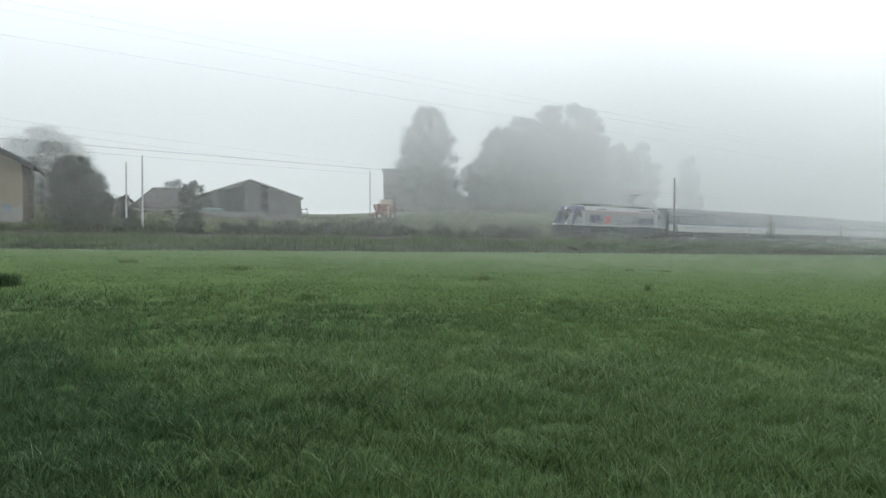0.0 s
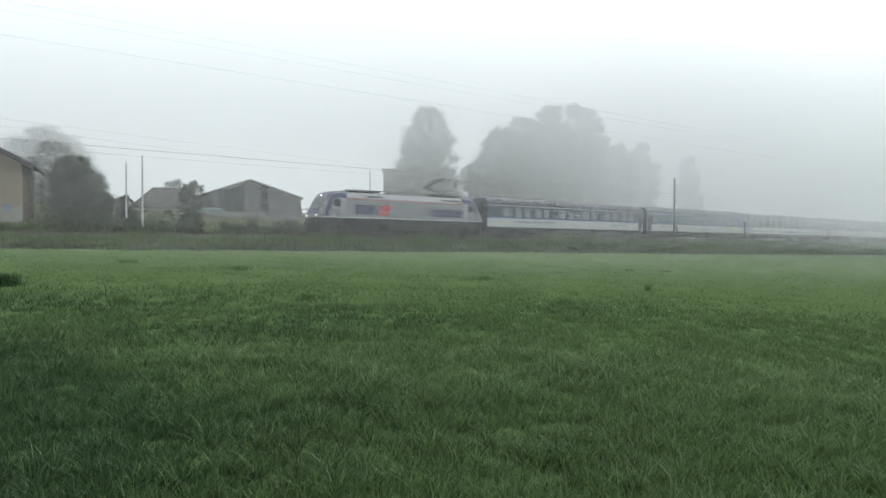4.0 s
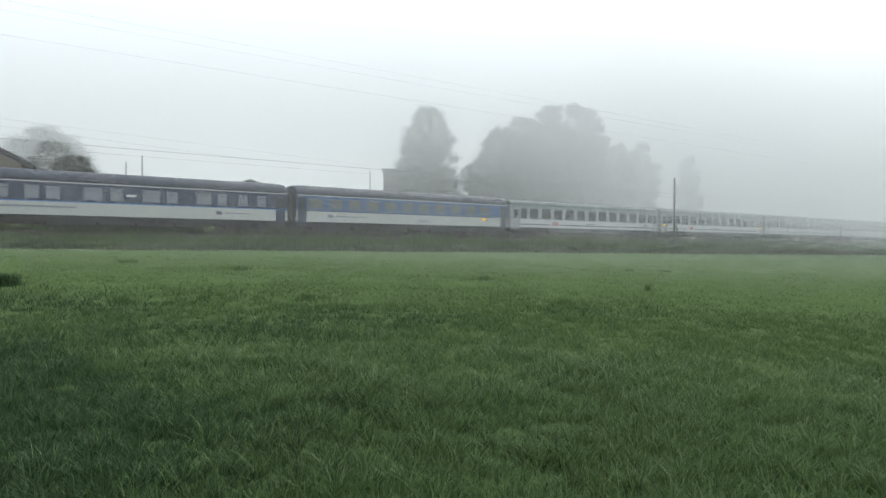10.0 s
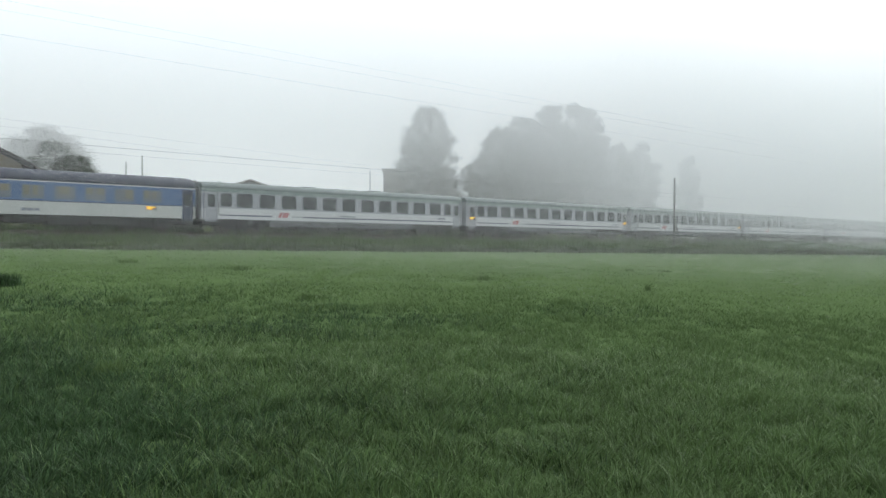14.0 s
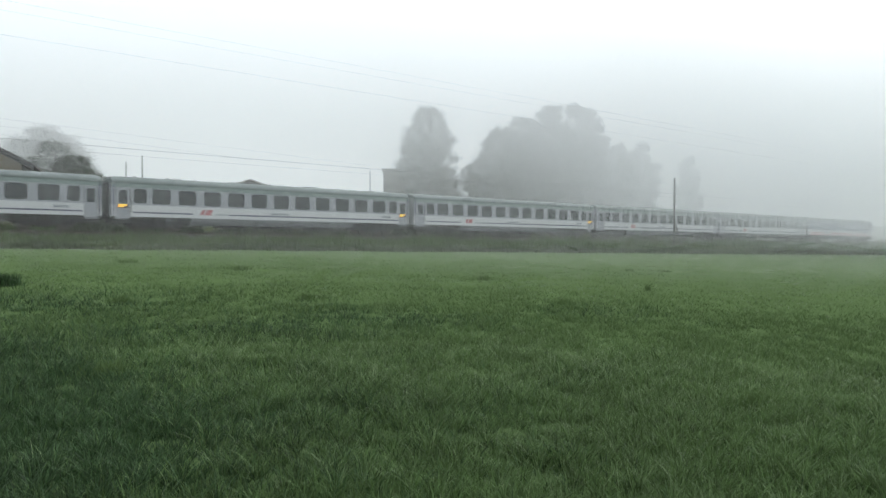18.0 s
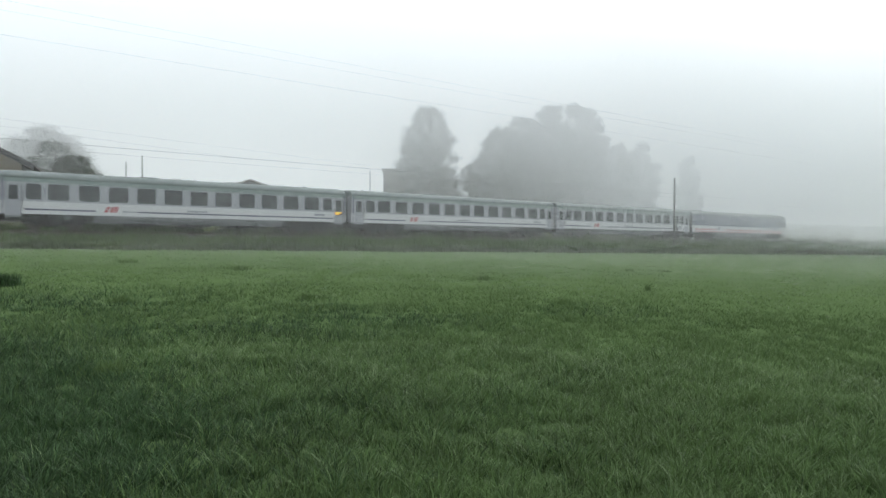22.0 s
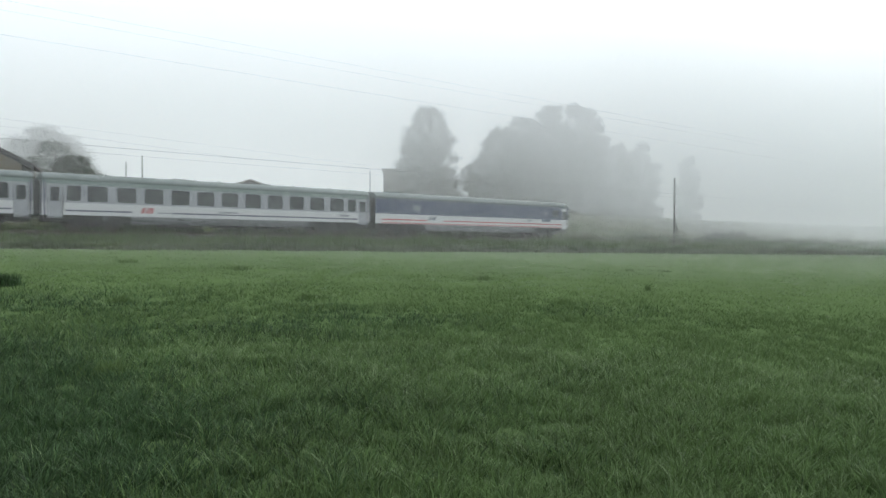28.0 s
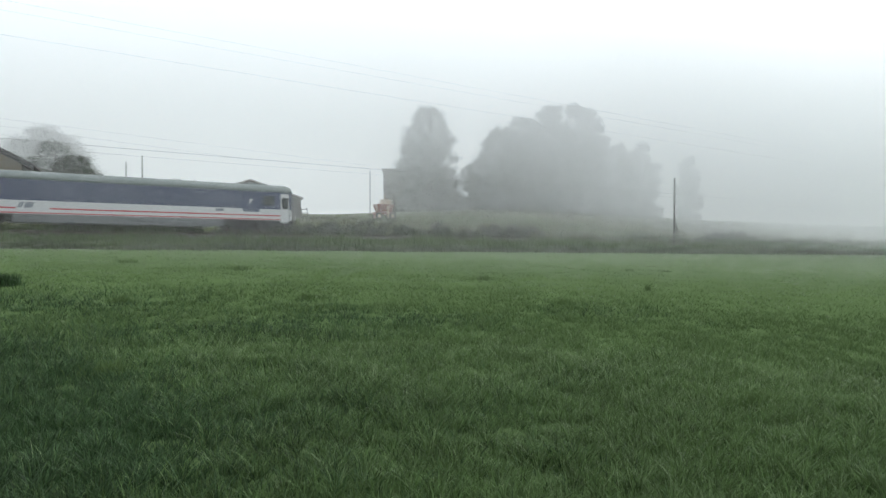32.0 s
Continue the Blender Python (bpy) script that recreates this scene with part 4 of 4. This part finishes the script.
    p = part("pantograph", boxed(13.9, 15.0, -0.5, 0.5, 4.031, 4.09, bevel=0.01), M_UNDER, c, "raised single-arm pantograph")
    for y in (-0.35, 0.35):
        part("lower_arm", tube(bmesh.new(), (14.7, y, 4.05), (12.6, y * 0.7, 4.9), 0.045), M_UNDER, p)
        part("upper_arm", tube(bmesh.new(), (12.6, y * 0.7, 4.9), (14.2, y * 0.9, 5.62), 0.035), M_UNDER, p)
    for x in (14.1, 14.6):
        part("contact_strip", tube(bmesh.new(), (x, -0.85, 5.68), (x, 0.85, 5.68), 0.035), M_UNDER, p)
    for y in (-0.75, 0.75):
        part("end_horn", tube(bmesh.new(), (13.9, y, 5.58), (14.9, y, 5.7), 0.03), M_UNDER, p)
    return c


TRAIN = [(16.075, locomotive()), (18.385, navy_coach()), (21.64, light_blue_coach()), (24.63, white_coach()), (27.85, white_coach(lamp_front=True, lamp_rear=True)), (31.065, white_coach(lamp_rear=True)),
         (34.28, white_coach()), (37.485, white_coach()), (40.71, dining_coach())]


# ---- wires and poles ----
def wire(name, d, h, label, r=0.012, s0=-60, s1=320, sag=0.0, span=60.0, fall=0.0):
    """A wire along the railway; h is its height over the rails' own level."""
    bm = bmesh.new()
    pts = []
    n = 60 if sag else 8
    for k in range(n + 1):
        s = s0 + (s1 - s0) * k / n
        u = ((s / span) % 1.0) - 0.5
        pts.append((*at(s, d), rail(s) + h - fall * s - sag * (1 - 4 * u * u)))
    rings = []
    for x, y, z in pts:
        rings.append([(x + r * math.cos(a) * NX, y + r * math.cos(a) * NY, z + r * math.sin(a)) for a in (0, 1.57, 3.14, 4.71)])
    return tagged(part(name, loft(bm, rings), M_WIRE), label, "wire")


wire("contact_wire", CENTRE, 5.72, "thin overhead contact wire above the railway", 0.0055)
wire("overhead_wire", 60.0, 8.42, "thin faint wire coming down to the pole on the slope", 0.004, -60, 37.5, fall=0.036)
wire("overhead_wire", 60.3, 7.97, "thin faint wire coming down to the pole on the slope", 0.004, -60, 24, fall=0.05)
wire("overhead_wire", 60.0, 6.80, "dark overhead wire behind the railway", 0.012)
for dd, hh in ((48.0, 13.45), (49.5, 13.28), (49.5, 11.78)):
    wire("power_line_wire", dd, hh, "thin power line wire high over the field", 0.0055)


def spot(px, depth):
    """A place on the land: sideways slope of the sight line times depth."""
    x = px * depth
    return x, depth, land(*sd(x, depth))


def pole(px, depth, height, r, m, label, top_iron=True, sink=0.3):
    x, y, z = spot(px, depth)
    t = thing("utility_pole", label, "pole", pose(x, y, z))
    bm = tube(bmesh.new(), (0, 0, -sink), (0, 0, height), r, r * 0.62, n=12)
    part("shaft", bm, m, t)
    if top_iron:
        bm = bmesh.new()
        box(bm, -0.35, 0.35, -0.03, 0.03, height - 0.28, height - 0.22)
        for k in (-0.3, 0.3):
            tube(bm, (k, 0, height - 0.22), (k, 0, height - 0.05), 0.03)
        part("crossarm", bm, M_UNDER, t)
    return t


pole(-0.4385, 56.0, 6.35, 0.095, M_PALEPOLE, "pale concrete utility pole beside the railway", False)
pole(-0.462, 60.0, 5.85, 0.09, M_PALEPOLE, "pale concrete utility pole beside the railway", False)
pole(-0.1065, 69.0, 7.2, 0.05, M_POLE, "slim grey wooden utility pole on the slope", False)
mast = pole(0.3377, 87.0, 8.6, 0.16, M_POLE, "weathered wooden mast at the foot of the bank", False)
part("brace", tube(bmesh.new(), (0.9, -0.3, -0.2), (0.05, 0, 3.2), 0.09, 0.07), M_POLE, mast)


# ---- trees and bushes ----
def leaf_cloud(centres, n, size, flat=0.75):
    """Many small leaf clumps scattered through a set of balls (x, y, z, r)."""
    cs = np.array(centres)
    wgt = cs[:, 3] ** 2
    idx = rng.choice(len(cs), n, p=wgt / wgt.sum())
    v = rng.normal(size=(n, 3))
    v /= np.linalg.norm(v, axis=1)[:, None]
    rel = np.where(rng.uniform(0, 1, n) < 0.84, rng.uniform(0, 1, n) ** 0.5, np.minimum(1.6, 0.9 + np.abs(rng.normal(0, 0.22, n))))
    rad = cs[idx, 3] * rel
    p = cs[idx, :3] + v * rad[:, None] * np.array([1, 1, flat])
    a = rng.normal(size=(n, 3))
    a /= np.linalg.norm(a, axis=1)[:, None]
    b = np.cross(a, v + 0.3 * rng.normal(size=(n, 3)))
    b /= np.linalg.norm(b, axis=1)[:, None] + 1e-6
    sz = (size * rng.uniform(0.6, 1.4, n) * (1.3 - 0.75 * rel))[:, None]
    leaf = np.stack([p - a * sz - b * sz * 0.55, p - a * sz * 0.7 + b * sz * 0.75, p + a * sz * 1.25], 1).reshape(-1, 3)
    return leaf, np.arange(n)[:, None] * 3 + np.arange(3)[None]


def tree(name, px, depth, height, width, leaves, size, material, label, bark=M_BARK, trunk=0.28, clear=0.18, lobes=26, seed=1, category="tree", lump=1.0):
    r = random.Random(seed)
    x, y, z = spot(px, depth)
    t = thing(name, label, category, pose(x, y, z))
    tm = bmesh.new()
    top = height * 0.86
    base_r = trunk * height / 12
    tube(tm, (0, 0, -0.3), (0.1, 0, top * 0.45), base_r, base_r * 0.7, n=10)
    tube(tm, (0.1, 0, top * 0.45), (0.0, 0.1, top), base_r * 0.7, base_r * 0.2, n=8)
    balls = []
    lobes = int(lobes * 1.9)
    for k in range(lobes):
        f = (k + r.random()) / lobes
        a = r.uniform(0, 6.28)
        zc = height * (clear + (0.93 - clear) * f)
        env = width / 2 * (math.sin(math.pi * (0.24 + 0.64 * f)) ** 0.7) * math.sqrt(max(0.0, 1 - 0.7 * f ** 5)) * (1 + 0.12 * math.sin(4 * a + 8 * f + seed))
        q = env * math.sqrt(r.uniform(0.02, 0.75))
        rad = lump * width * r.uniform(0.13, 0.25) * (1.15 - 0.5 * f)
        balls.append((q * math.cos(a), q * math.sin(a), zc, rad))
        if k % 4 == 0:
            zs = max(0.3, zc - q * 0.8)
            tube(tm, (0.05, 0.03, zs * 0.95), (q * math.cos(a), q * math.sin(a), zc), base_r * 0.3, base_r * 0.08, n=5)
    part("trunk", tm, bark, t)
    v, f = leaf_cloud(balls, leaves, size * 1.05)
    mesh_ob("crown", v, f, material, parent=t)
    return t


tree("tree", -0.020, 128, 20.2, 13.0, 62000, 0.15, M_LEAF, "tall broad tree standing pale in the fog", seed=3, clear=0.03, lobes=110, lump=0.8)
for px, dep, hh, ww, n in ((0.085, 134, 17.2, 11.5, 11), (0.118, 136, 19.8, 14, 12), (0.158, 138, 23.0, 12.5, 13), (0.194, 138, 23.6, 11.5, 14), (0.216, 139, 22.8, 8.5, 15)):
    tree("tree", px, dep, hh, ww, 46000, 0.16, M_LEAF, "tall tree in a grove, grey in the fog", seed=n, clear=0.03, lobes=80, lump=0.75)
for px, dep, hh, ww, n in ((0.255, 142, 15.8, 9, 21), (0.288, 145, 16.4, 8.5, 22), (0.358, 150, 14.6, 6.0, 23)):
    tree("tree", px, dep, hh, ww, 36000, 0.165, M_LEAF, "smaller tree at the grove's edge in the fog", seed=n, clear=0.03, lobes=40)
tree("tree", 0.04, 127, 9.0, 6.5, 9000, 0.15, M_LEAF, "slender young tree between the larger ones", seed=31, clear=0.03)
tree("tree", -0.536, 64, 6.3, 7.0, 50000, 0.065, M_LEAF2, "dense dark round tree beside the house", seed=41, clear=0.0, lobes=120, lump=0.55)
tree("tree", -0.566, 98, 9.6, 10.0, 50000, 0.065, M_LEAF2, "dense dark tree close to the house", seed=42, clear=0.0, lobes=120, lump=0.55)
tree("tree", -0.578, 132, 15.8, 18.5, 60000, 0.2, M_LEAF, "large tree behind the house, pale in the fog", seed=43, clear=0.05, lobes=90)
for px, dep, hh, ww, n in ((-0.366, 79, 4.3, 3.6, 45), (-0.392, 96, 4.6, 5.2, 46), (-0.497, 66, 3.0, 1.3, 48), (-0.489, 67, 2.9, 0.9, 49), (-0.463, 70, 2.6, 2.2, 50)):
    tree("bush", px, dep, hh, ww, 9000, 0.085, M_LEAF2, "dark leafy bush by the farm buildings", seed=n, clear=0.01, category="bush")
for px, dep, hh, ww, n in ((0.40, 112, 1.6, 4.5, 47), (0.43, 116, 1.7, 6, 52)):
    tree("bush", px, dep, hh, ww, 3500, 0.14, M_LEAF2, "low bush beside the railway, dim in the fog", seed=n, clear=0.01, category="bush")
for px, dep, hh, ww, n in ((-0.05, 132, 4.0, 7, 61), (0.01, 130, 3.6, 6, 62), (0.06, 132, 4.0, 7, 63), (0.11, 134, 4.2, 8, 64), (0.17, 135, 4.2, 8, 65), (0.23, 136, 4.0, 8, 66), (0.29, 138, 3.6, 8, 67)):
    tree("bush", px, dep, hh, ww, 6000, 0.2, M_LEAF, "dim undergrowth below the grove", seed=n, clear=0.01, category="bush")


for k in range(30):
    wr = random.Random(900 + k)
    ws, wd = 9 + 1.7 * k + wr.uniform(-0.7, 0.7), wr.uniform(58.9, 60.6)
    wx, wy = at(ws, wd)
    tree("weed_bush", wx / wy, wy, wr.uniform(1.3, 2.3) * (0.65 if ws < 17 else 1.0), wr.uniform(2.6, 4.4), 3600, 0.08, M_LEAF2, "dark clump of tall weeds behind the railway", seed=900 + k, clear=0.0, lobes=9, category="weeds")


# ---- buildings ----
def planks(t, x0, x1, z0, top, y, m, w=0.22, name="board", gap=0.02):
    """Upright boards side by side; top(x) gives each one's upper end."""
    n = max(1, int((x1 - x0) / w))
    w = (x1 - x0) / n
    for k in range(n):
        a = x0 + k * w
        part(name, boxed(a + gap / 2, a + w - gap / 2, y, y + 0.05, z0, min(top(a), top(a + w))), m, t)


def roof_slab(t, w, ln, eave, ridge, over, m, cx=0.0):
    k = (ridge - eave) / (w / 2)
    e = w / 2 + over
    for sgn in (-1, 1):
        pts = [(cx, ridge + 0.02), (cx + sgn * e, eave - over * k + 0.02), (cx + sgn * e, eave - over * k + 0.2), (cx, ridge + 0.2)]
        part("roof", loft(bmesh.new(), [[(a, -over, b) for a, b in pts], [(a, ln + over, b) for a, b in pts]]), m, t)


def house():
    """An old gabled house: plastered gable towards the railway, board-clad side."""
    x, y, z = spot(-0.6144, 57)
    t = thing("house", "ochre plastered house with a brown board side and dark tiled roof", "house", pose(x, y, z, 0, 0, 25))
    w, ln, eave, ridge = 8.6, 9.0, 5.2, 7.5
    g = [(-w, -0.6), (0, -0.6), (0, eave), (-w / 2, ridge), (-w, eave)]
    part("gable_wall", loft(bmesh.new(), [[(a, 0, b) for a, b in g], [(a, 0.3, b) for a, b in g]]), M_RENDERW, t)
    part("gable_wall", loft(bmesh.new(), [[(a, ln, b) for a, b in g], [(a, ln + 0.3, b) for a, b in g]]), M_RENDERW, t)
    part("side_wall", boxed(-0.3, -0.06, 0.31, ln - 0.01, -0.6, eave), M_BROWNWOOD, t, "brown boarded side wall")
    part("side_wall", boxed(-w, -w + 0.3, 0.31, ln - 0.01, -0.6, eave), M_RENDERW, t)
    for k in range(36):
        part("board", boxed(-0.055, -0.02, 0.32 + 0.24 * k, 0.54 + 0.24 * k, -0.4, eave - 0.05), M_BROWNWOOD, t)
    part("plinth", boxed(-w - 0.02, 0.02, -0.05, -0.003, -0.6, 1.35), M_PLASTER, t, "pale worn plaster plinth")
    for x0, x1, z0, z1, m in ((-2.3, -1.5, 0.75, 1.2, M_FADEDRED), (-1.4, -0.75, 1.0, 1.55, M_FADEDBLUE), (-3.4, -2.4, 1.1, 1.5, M_FADEDRED)):
        part("wall_painting", boxed(x0, x1, -0.056, -0.051 if z1 < 1.35 else -0.003, z0, z1, bevel=0.001), m, t, "faded painted patch on the plaster")
    roof_slab(t, w, ln, eave, ridge, 1.0, M_TILE, -w / 2)
    for sgn in (-1, 1):
        pts = [(-w / 2, ridge - 0.34), (-w / 2 + sgn * (w / 2 + 1.0), eave - 0.88), (-w / 2 + sgn * (w / 2 + 1.0), eave - 0.5), (-w / 2, ridge + 0.015)]
        part("bargeboard", loft(bmesh.new(), [[(a, -1.04, b) for a, b in pts], [(a, -1.005, b) for a, b in pts]]), M_TIMBER, t)


def barn():
    """An open-fronted board barn: posts, patched boarding and dark bays."""
    x, y, z = spot(-0.281, 89)
    t = thing("barn", "weathered grey board barn with dark open bays", "barn", pose(x, y, z - 0.15, 0, 0, 16.5))
    w, ln, eave, ridge = 12.9, 15.0, 2.55, 4.75
    def under(xx):
        return eave + (ridge - eave) * (1 - abs(xx) / (w / 2)) - 0.05
    g = [(-w / 2, -0.6), (w / 2, -0.6), (w / 2, eave), (0, ridge), (-w / 2, eave)]
    part("gable_wall", loft(bmesh.new(), [[(a, ln, b) for a, b in g], [(a, ln + 0.2, b) for a, b in g]]), M_GREYWOOD, t)
    for sgn in (-1, 1):
        part("side_wall", boxed(*sorted((sgn * w / 2, sgn * (w / 2 - 0.15))), 0.1, ln - 0.01, -0.6, eave), M_GREYWOOD, t)
    # near-black sheet added behind the front to stand for shade in the bays
    part("bay_shade_sheet", loft(bmesh.new(), [[(a, yy, b) for a, b in ((-w / 2 + 0.2, -0.6), (w / 2 - 0.2, -0.6), (w / 2 - 0.2, eave - 0.1), (0, ridge - 0.1), (-w / 2 + 0.2, eave - 0.1))] for yy in (2.0, 2.1)]), M_DARK, t)
    for px in (-6.2, -4.6, -4.1, -3.4, -0.6, 1.25, 2.3, 6.3):
        part("post", boxed(px - 0.09, px + 0.09, 0.02, 0.2, -0.6, under(px)), M_GREYWOOD, t)
    for a, b in ((-0.7, 1.2), (2.3, 6.3)):
        part("beam", boxed(a, b, 0.06, 0.22, eave - 0.25, eave - 0.05), M_GREYWOOD, t)
    planks(t, -0.7, 1.15, -0.3, under, -0.04, M_GREYWOOD)
    planks(t, 2.35, 6.4, -0.3, under, -0.04, M_GREYWOOD)
    planks(t, -6.4, -5.8, -0.3, under, -0.04, M_GREYWOOD)
    planks(t, -4.7, -4.2, 1.2, under, -0.04, M_GREYWOOD)
    part("sheet", boxed(-6.3, -3.3, -0.12, -0.06, -0.2, 1.15, bevel=0.02), M_TARP, t, "blue-green sheet across the bay")
    roof_slab(t, w, ln, eave, ridge, 0.3, M_ROOFGREY)


def farmhouse():
    """A low house under a large hipped roof."""
    x, y, z = spot(-0.4095, 84)
    t = thing("farmhouse", "low farmhouse with a large dark hipped roof and pale walls", "house", pose(x, y, z - 1.1, 0, 0, 8))
    w, ln, eave, ridge = 7.0, 6.0, 1.75, 4.4
    for nm, bx in (("front_wall", (-w / 2, w / 2, 0, 0.3)), ("back_wall", (-w / 2, w / 2, ln - 0.3, ln)), ("side_wall", (-w / 2, -w / 2 + 0.3, 0.301, ln - 0.301)), ("side_wall", (w / 2 - 0.3, w / 2, 0.301, ln - 0.301))):
        part(nm, boxed(*bx, -0.6, eave), M_PLASTER, t)
    e = 0.45
    lo = [(-w / 2 - e, -e, eave - 0.1), (w / 2 + e, -e, eave - 0.1), (w / 2 + e, ln + e, eave - 0.1), (-w / 2 - e, ln + e, eave - 0.1)]
    hi = [(-1.9, ln / 2 - 0.1, ridge), (1.9, ln / 2 - 0.1, ridge), (1.9, ln / 2 + 0.1, ridge), (-1.9, ln / 2 + 0.1, ridge)]
    part("roof", loft(bmesh.new(), [lo, hi]), M_TILE, t, "dark mossy hipped roof")
    for xx in (-2.2, 0.2):
        part("window", boxed(xx, xx + 0.8, -0.012, -0.003, 0.5, 1.4), M_GLASS, t)


def cottage():
    x, y, z = spot(-0.067, 131)
    t = thing("tall_house", "dim flat-topped house beside the tall tree", "house", pose(x, y, z, 0, 0, 2))
    part("wall", boxed(-2.6, 2.6, 0, 6, -0.6, 8.0, bevel=0.03), M_BROWNWOOD, t)
    part("roof", boxed(-2.9, 2.9, -0.3, 6.3, 8.005, 8.35, bevel=0.05), M_TILE, t)


def machine():
    """A small red farm machine parked on the slope: chassis, hopper, mast, wheels."""
    x, y, z = spot(-0.0865, 104)
    t = thing("farm_machine", "old orange-red farm machine parked in the grass", "farm machine", pose(x, y, z + 0.05, 0, 0, 25) @ Matrix.Scale(1.3, 4))
    part("hopper", loft(bmesh.new(), [[(-0.8, -0.6, 0.9), (0.8, -0.6, 0.9), (0.8, 0.6, 0.9), (-0.8, 0.6, 0.9)], [(-1.1, -0.8, 1.75), (1.0, -0.8, 1.75), (1.0, 0.8, 1.75), (-1.1, 0.8, 1.75)]]), M_RED, t)
    part("chassis", boxed(-1.2, 1.2, -0.5, 0.5, 0.55, 0.88, bevel=0.04), M_RED, t)
    part("cab_frame", boxed(-0.3, 0.8, -0.5, 0.5, 1.76, 2.35, bevel=0.06), M_CREAM, t, "pale faded cab")
    part("chute", tube(bmesh.new(), (0.3, -0.75, 0.1), (0.15, -0.85, 1.5), 0.1, 0.13), M_CREAM, t)
    part("arm", tube(bmesh.new(), (1.15, -0.2, 0.0), (1.3, -0.2, 2.9), 0.09), M_BROWNWOOD, t, "dark upright arm")
    part("arm", tube(bmesh.new(), (1.55, 0.3, 0.0), (1.45, 0.3, 2.6), 0.09), M_BROWNWOOD, t, "dark upright arm")
    part("crossbar", tube(bmesh.new(), (0.2, -0.2, 2.45), (1.5, -0.1, 2.55), 0.06), M_BROWNWOOD, t)
    part("exhaust_stack", tube(bmesh.new(), (0.1, 0.1, 2.3), (0.1, 0.1, 3.0), 0.07), M_CREAM, t)
    part("guard_rail", tube(bmesh.new(), (-0.95, -0.82, 1.78), (-0.25, -0.55, 2.3), 0.05), M_CREAM, t)
    part("arm", tube(bmesh.new(), (-1.0, -0.2, 0.8), (-1.35, -0.2, 0.1), 0.07), M_RED, t)
    for xx in (-0.8, 0.85):
        for yy in (-0.72, 0.58):
            wh = part("wheel", tube(bmesh.new(), (xx, yy, 0.4), (xx, yy + 0.16, 0.4), 0.42, n=18), M_RUBBER, t)
            part("rim", tube(bmesh.new(), (xx, yy - 0.01, 0.4), (xx, yy + 0.17, 0.4), 0.22, n=14), M_CREAM, wh)


def rack():
    x, y, z = spot(-0.2015, 88.5)
    t = thing("wooden_rack", "small dark ladder-like wooden rack leaning beside the barn", "rack", pose(x, y, z, 0, 0, 10))
    for xx in (-0.36, 0.36):
        part("post", tube(bmesh.new(), (xx + 0.1, 0, -0.2), (xx - 0.14, 0.15, 1.5), 0.055), M_TIMBER, t)
    for zz in (0.4, 0.85, 1.3):
        part("rung", tube(bmesh.new(), (-0.36 + 0.07 - 0.14 * zz, 0.05, zz), (0.36 + 0.07 - 0.14 * zz, 0.06, zz), 0.04), M_TIMBER, t)


def low_wall():
    """A low pale wall along the slope before the farm."""
    t = thing("low_wall", "low pale weathered concrete wall on the slope", "wall", pose(0, 0, 0), "", "structure")
    xa, ya = -0.365 * 80, 80.0
    xb, yb = -0.215 * 85, 85.0
    n = 9
    for k in range(n):
        u, v = k / n, (k + 0.985) / n
        p, q = (xa + (xb - xa) * u, ya + (yb - ya) * u), (xa + (xb - xa) * v, ya + (yb - ya) * v)
        za, zb = land(*sd(*p)), land(*sd(*q))
        bm = loft(bmesh.new(), [[(p[0], p[1], za - 0.4), (p[0], p[1] + 0.25, za - 0.4), (p[0], p[1] + 0.25, za + 0.8), (p[0], p[1], za + 0.8)],
                                [(q[0], q[1], zb - 0.4), (q[0], q[1] + 0.25, zb - 0.4), (q[0], q[1] + 0.25, zb + 0.8), (q[0], q[1], zb + 0.8)]])
        part("wall_panel", bm, M_CONCRETE, t)


def path():
    bm = bmesh.new()
    rows = []
    for k in range(18):
        s = -14 + 1.5 * k
        rows.append([(*at(s, 58.7), land(s, 58.7) + 0.05), (*at(s, 59.5), land(s, 59.5) + 0.05), (*at(s, 59.5), land(s, 59.5) - 0.1), (*at(s, 58.7), land(s, 58.7) - 0.1)])
    tagged(part("path", loft(bm, rows), M_SOIL), "pale green trodden path behind the railway", "path", "", "structure")


for make in (house, barn, farmhouse, cottage, machine, rack, low_wall, path):
    make()


# ---- the train's run ----
def run_time(t):
    u = t - 16
    return t + 0.0012713 * u * u - 0.00000848 * u ** 3


def motions():
    times = [0, 2, 4, 6, 8, 10, 12, 14, 16, 18, 20, 22, 24, 26, 28, 30, 32]
    for start, car in TRAIN:
        rows = []
        for t in times:
            s = 8.287 * (start - run_time(t)) - 70.98
            rows.append((t, slope_pose(s, CENTRE, rail(s))))
        walk(car, rows)


motions()
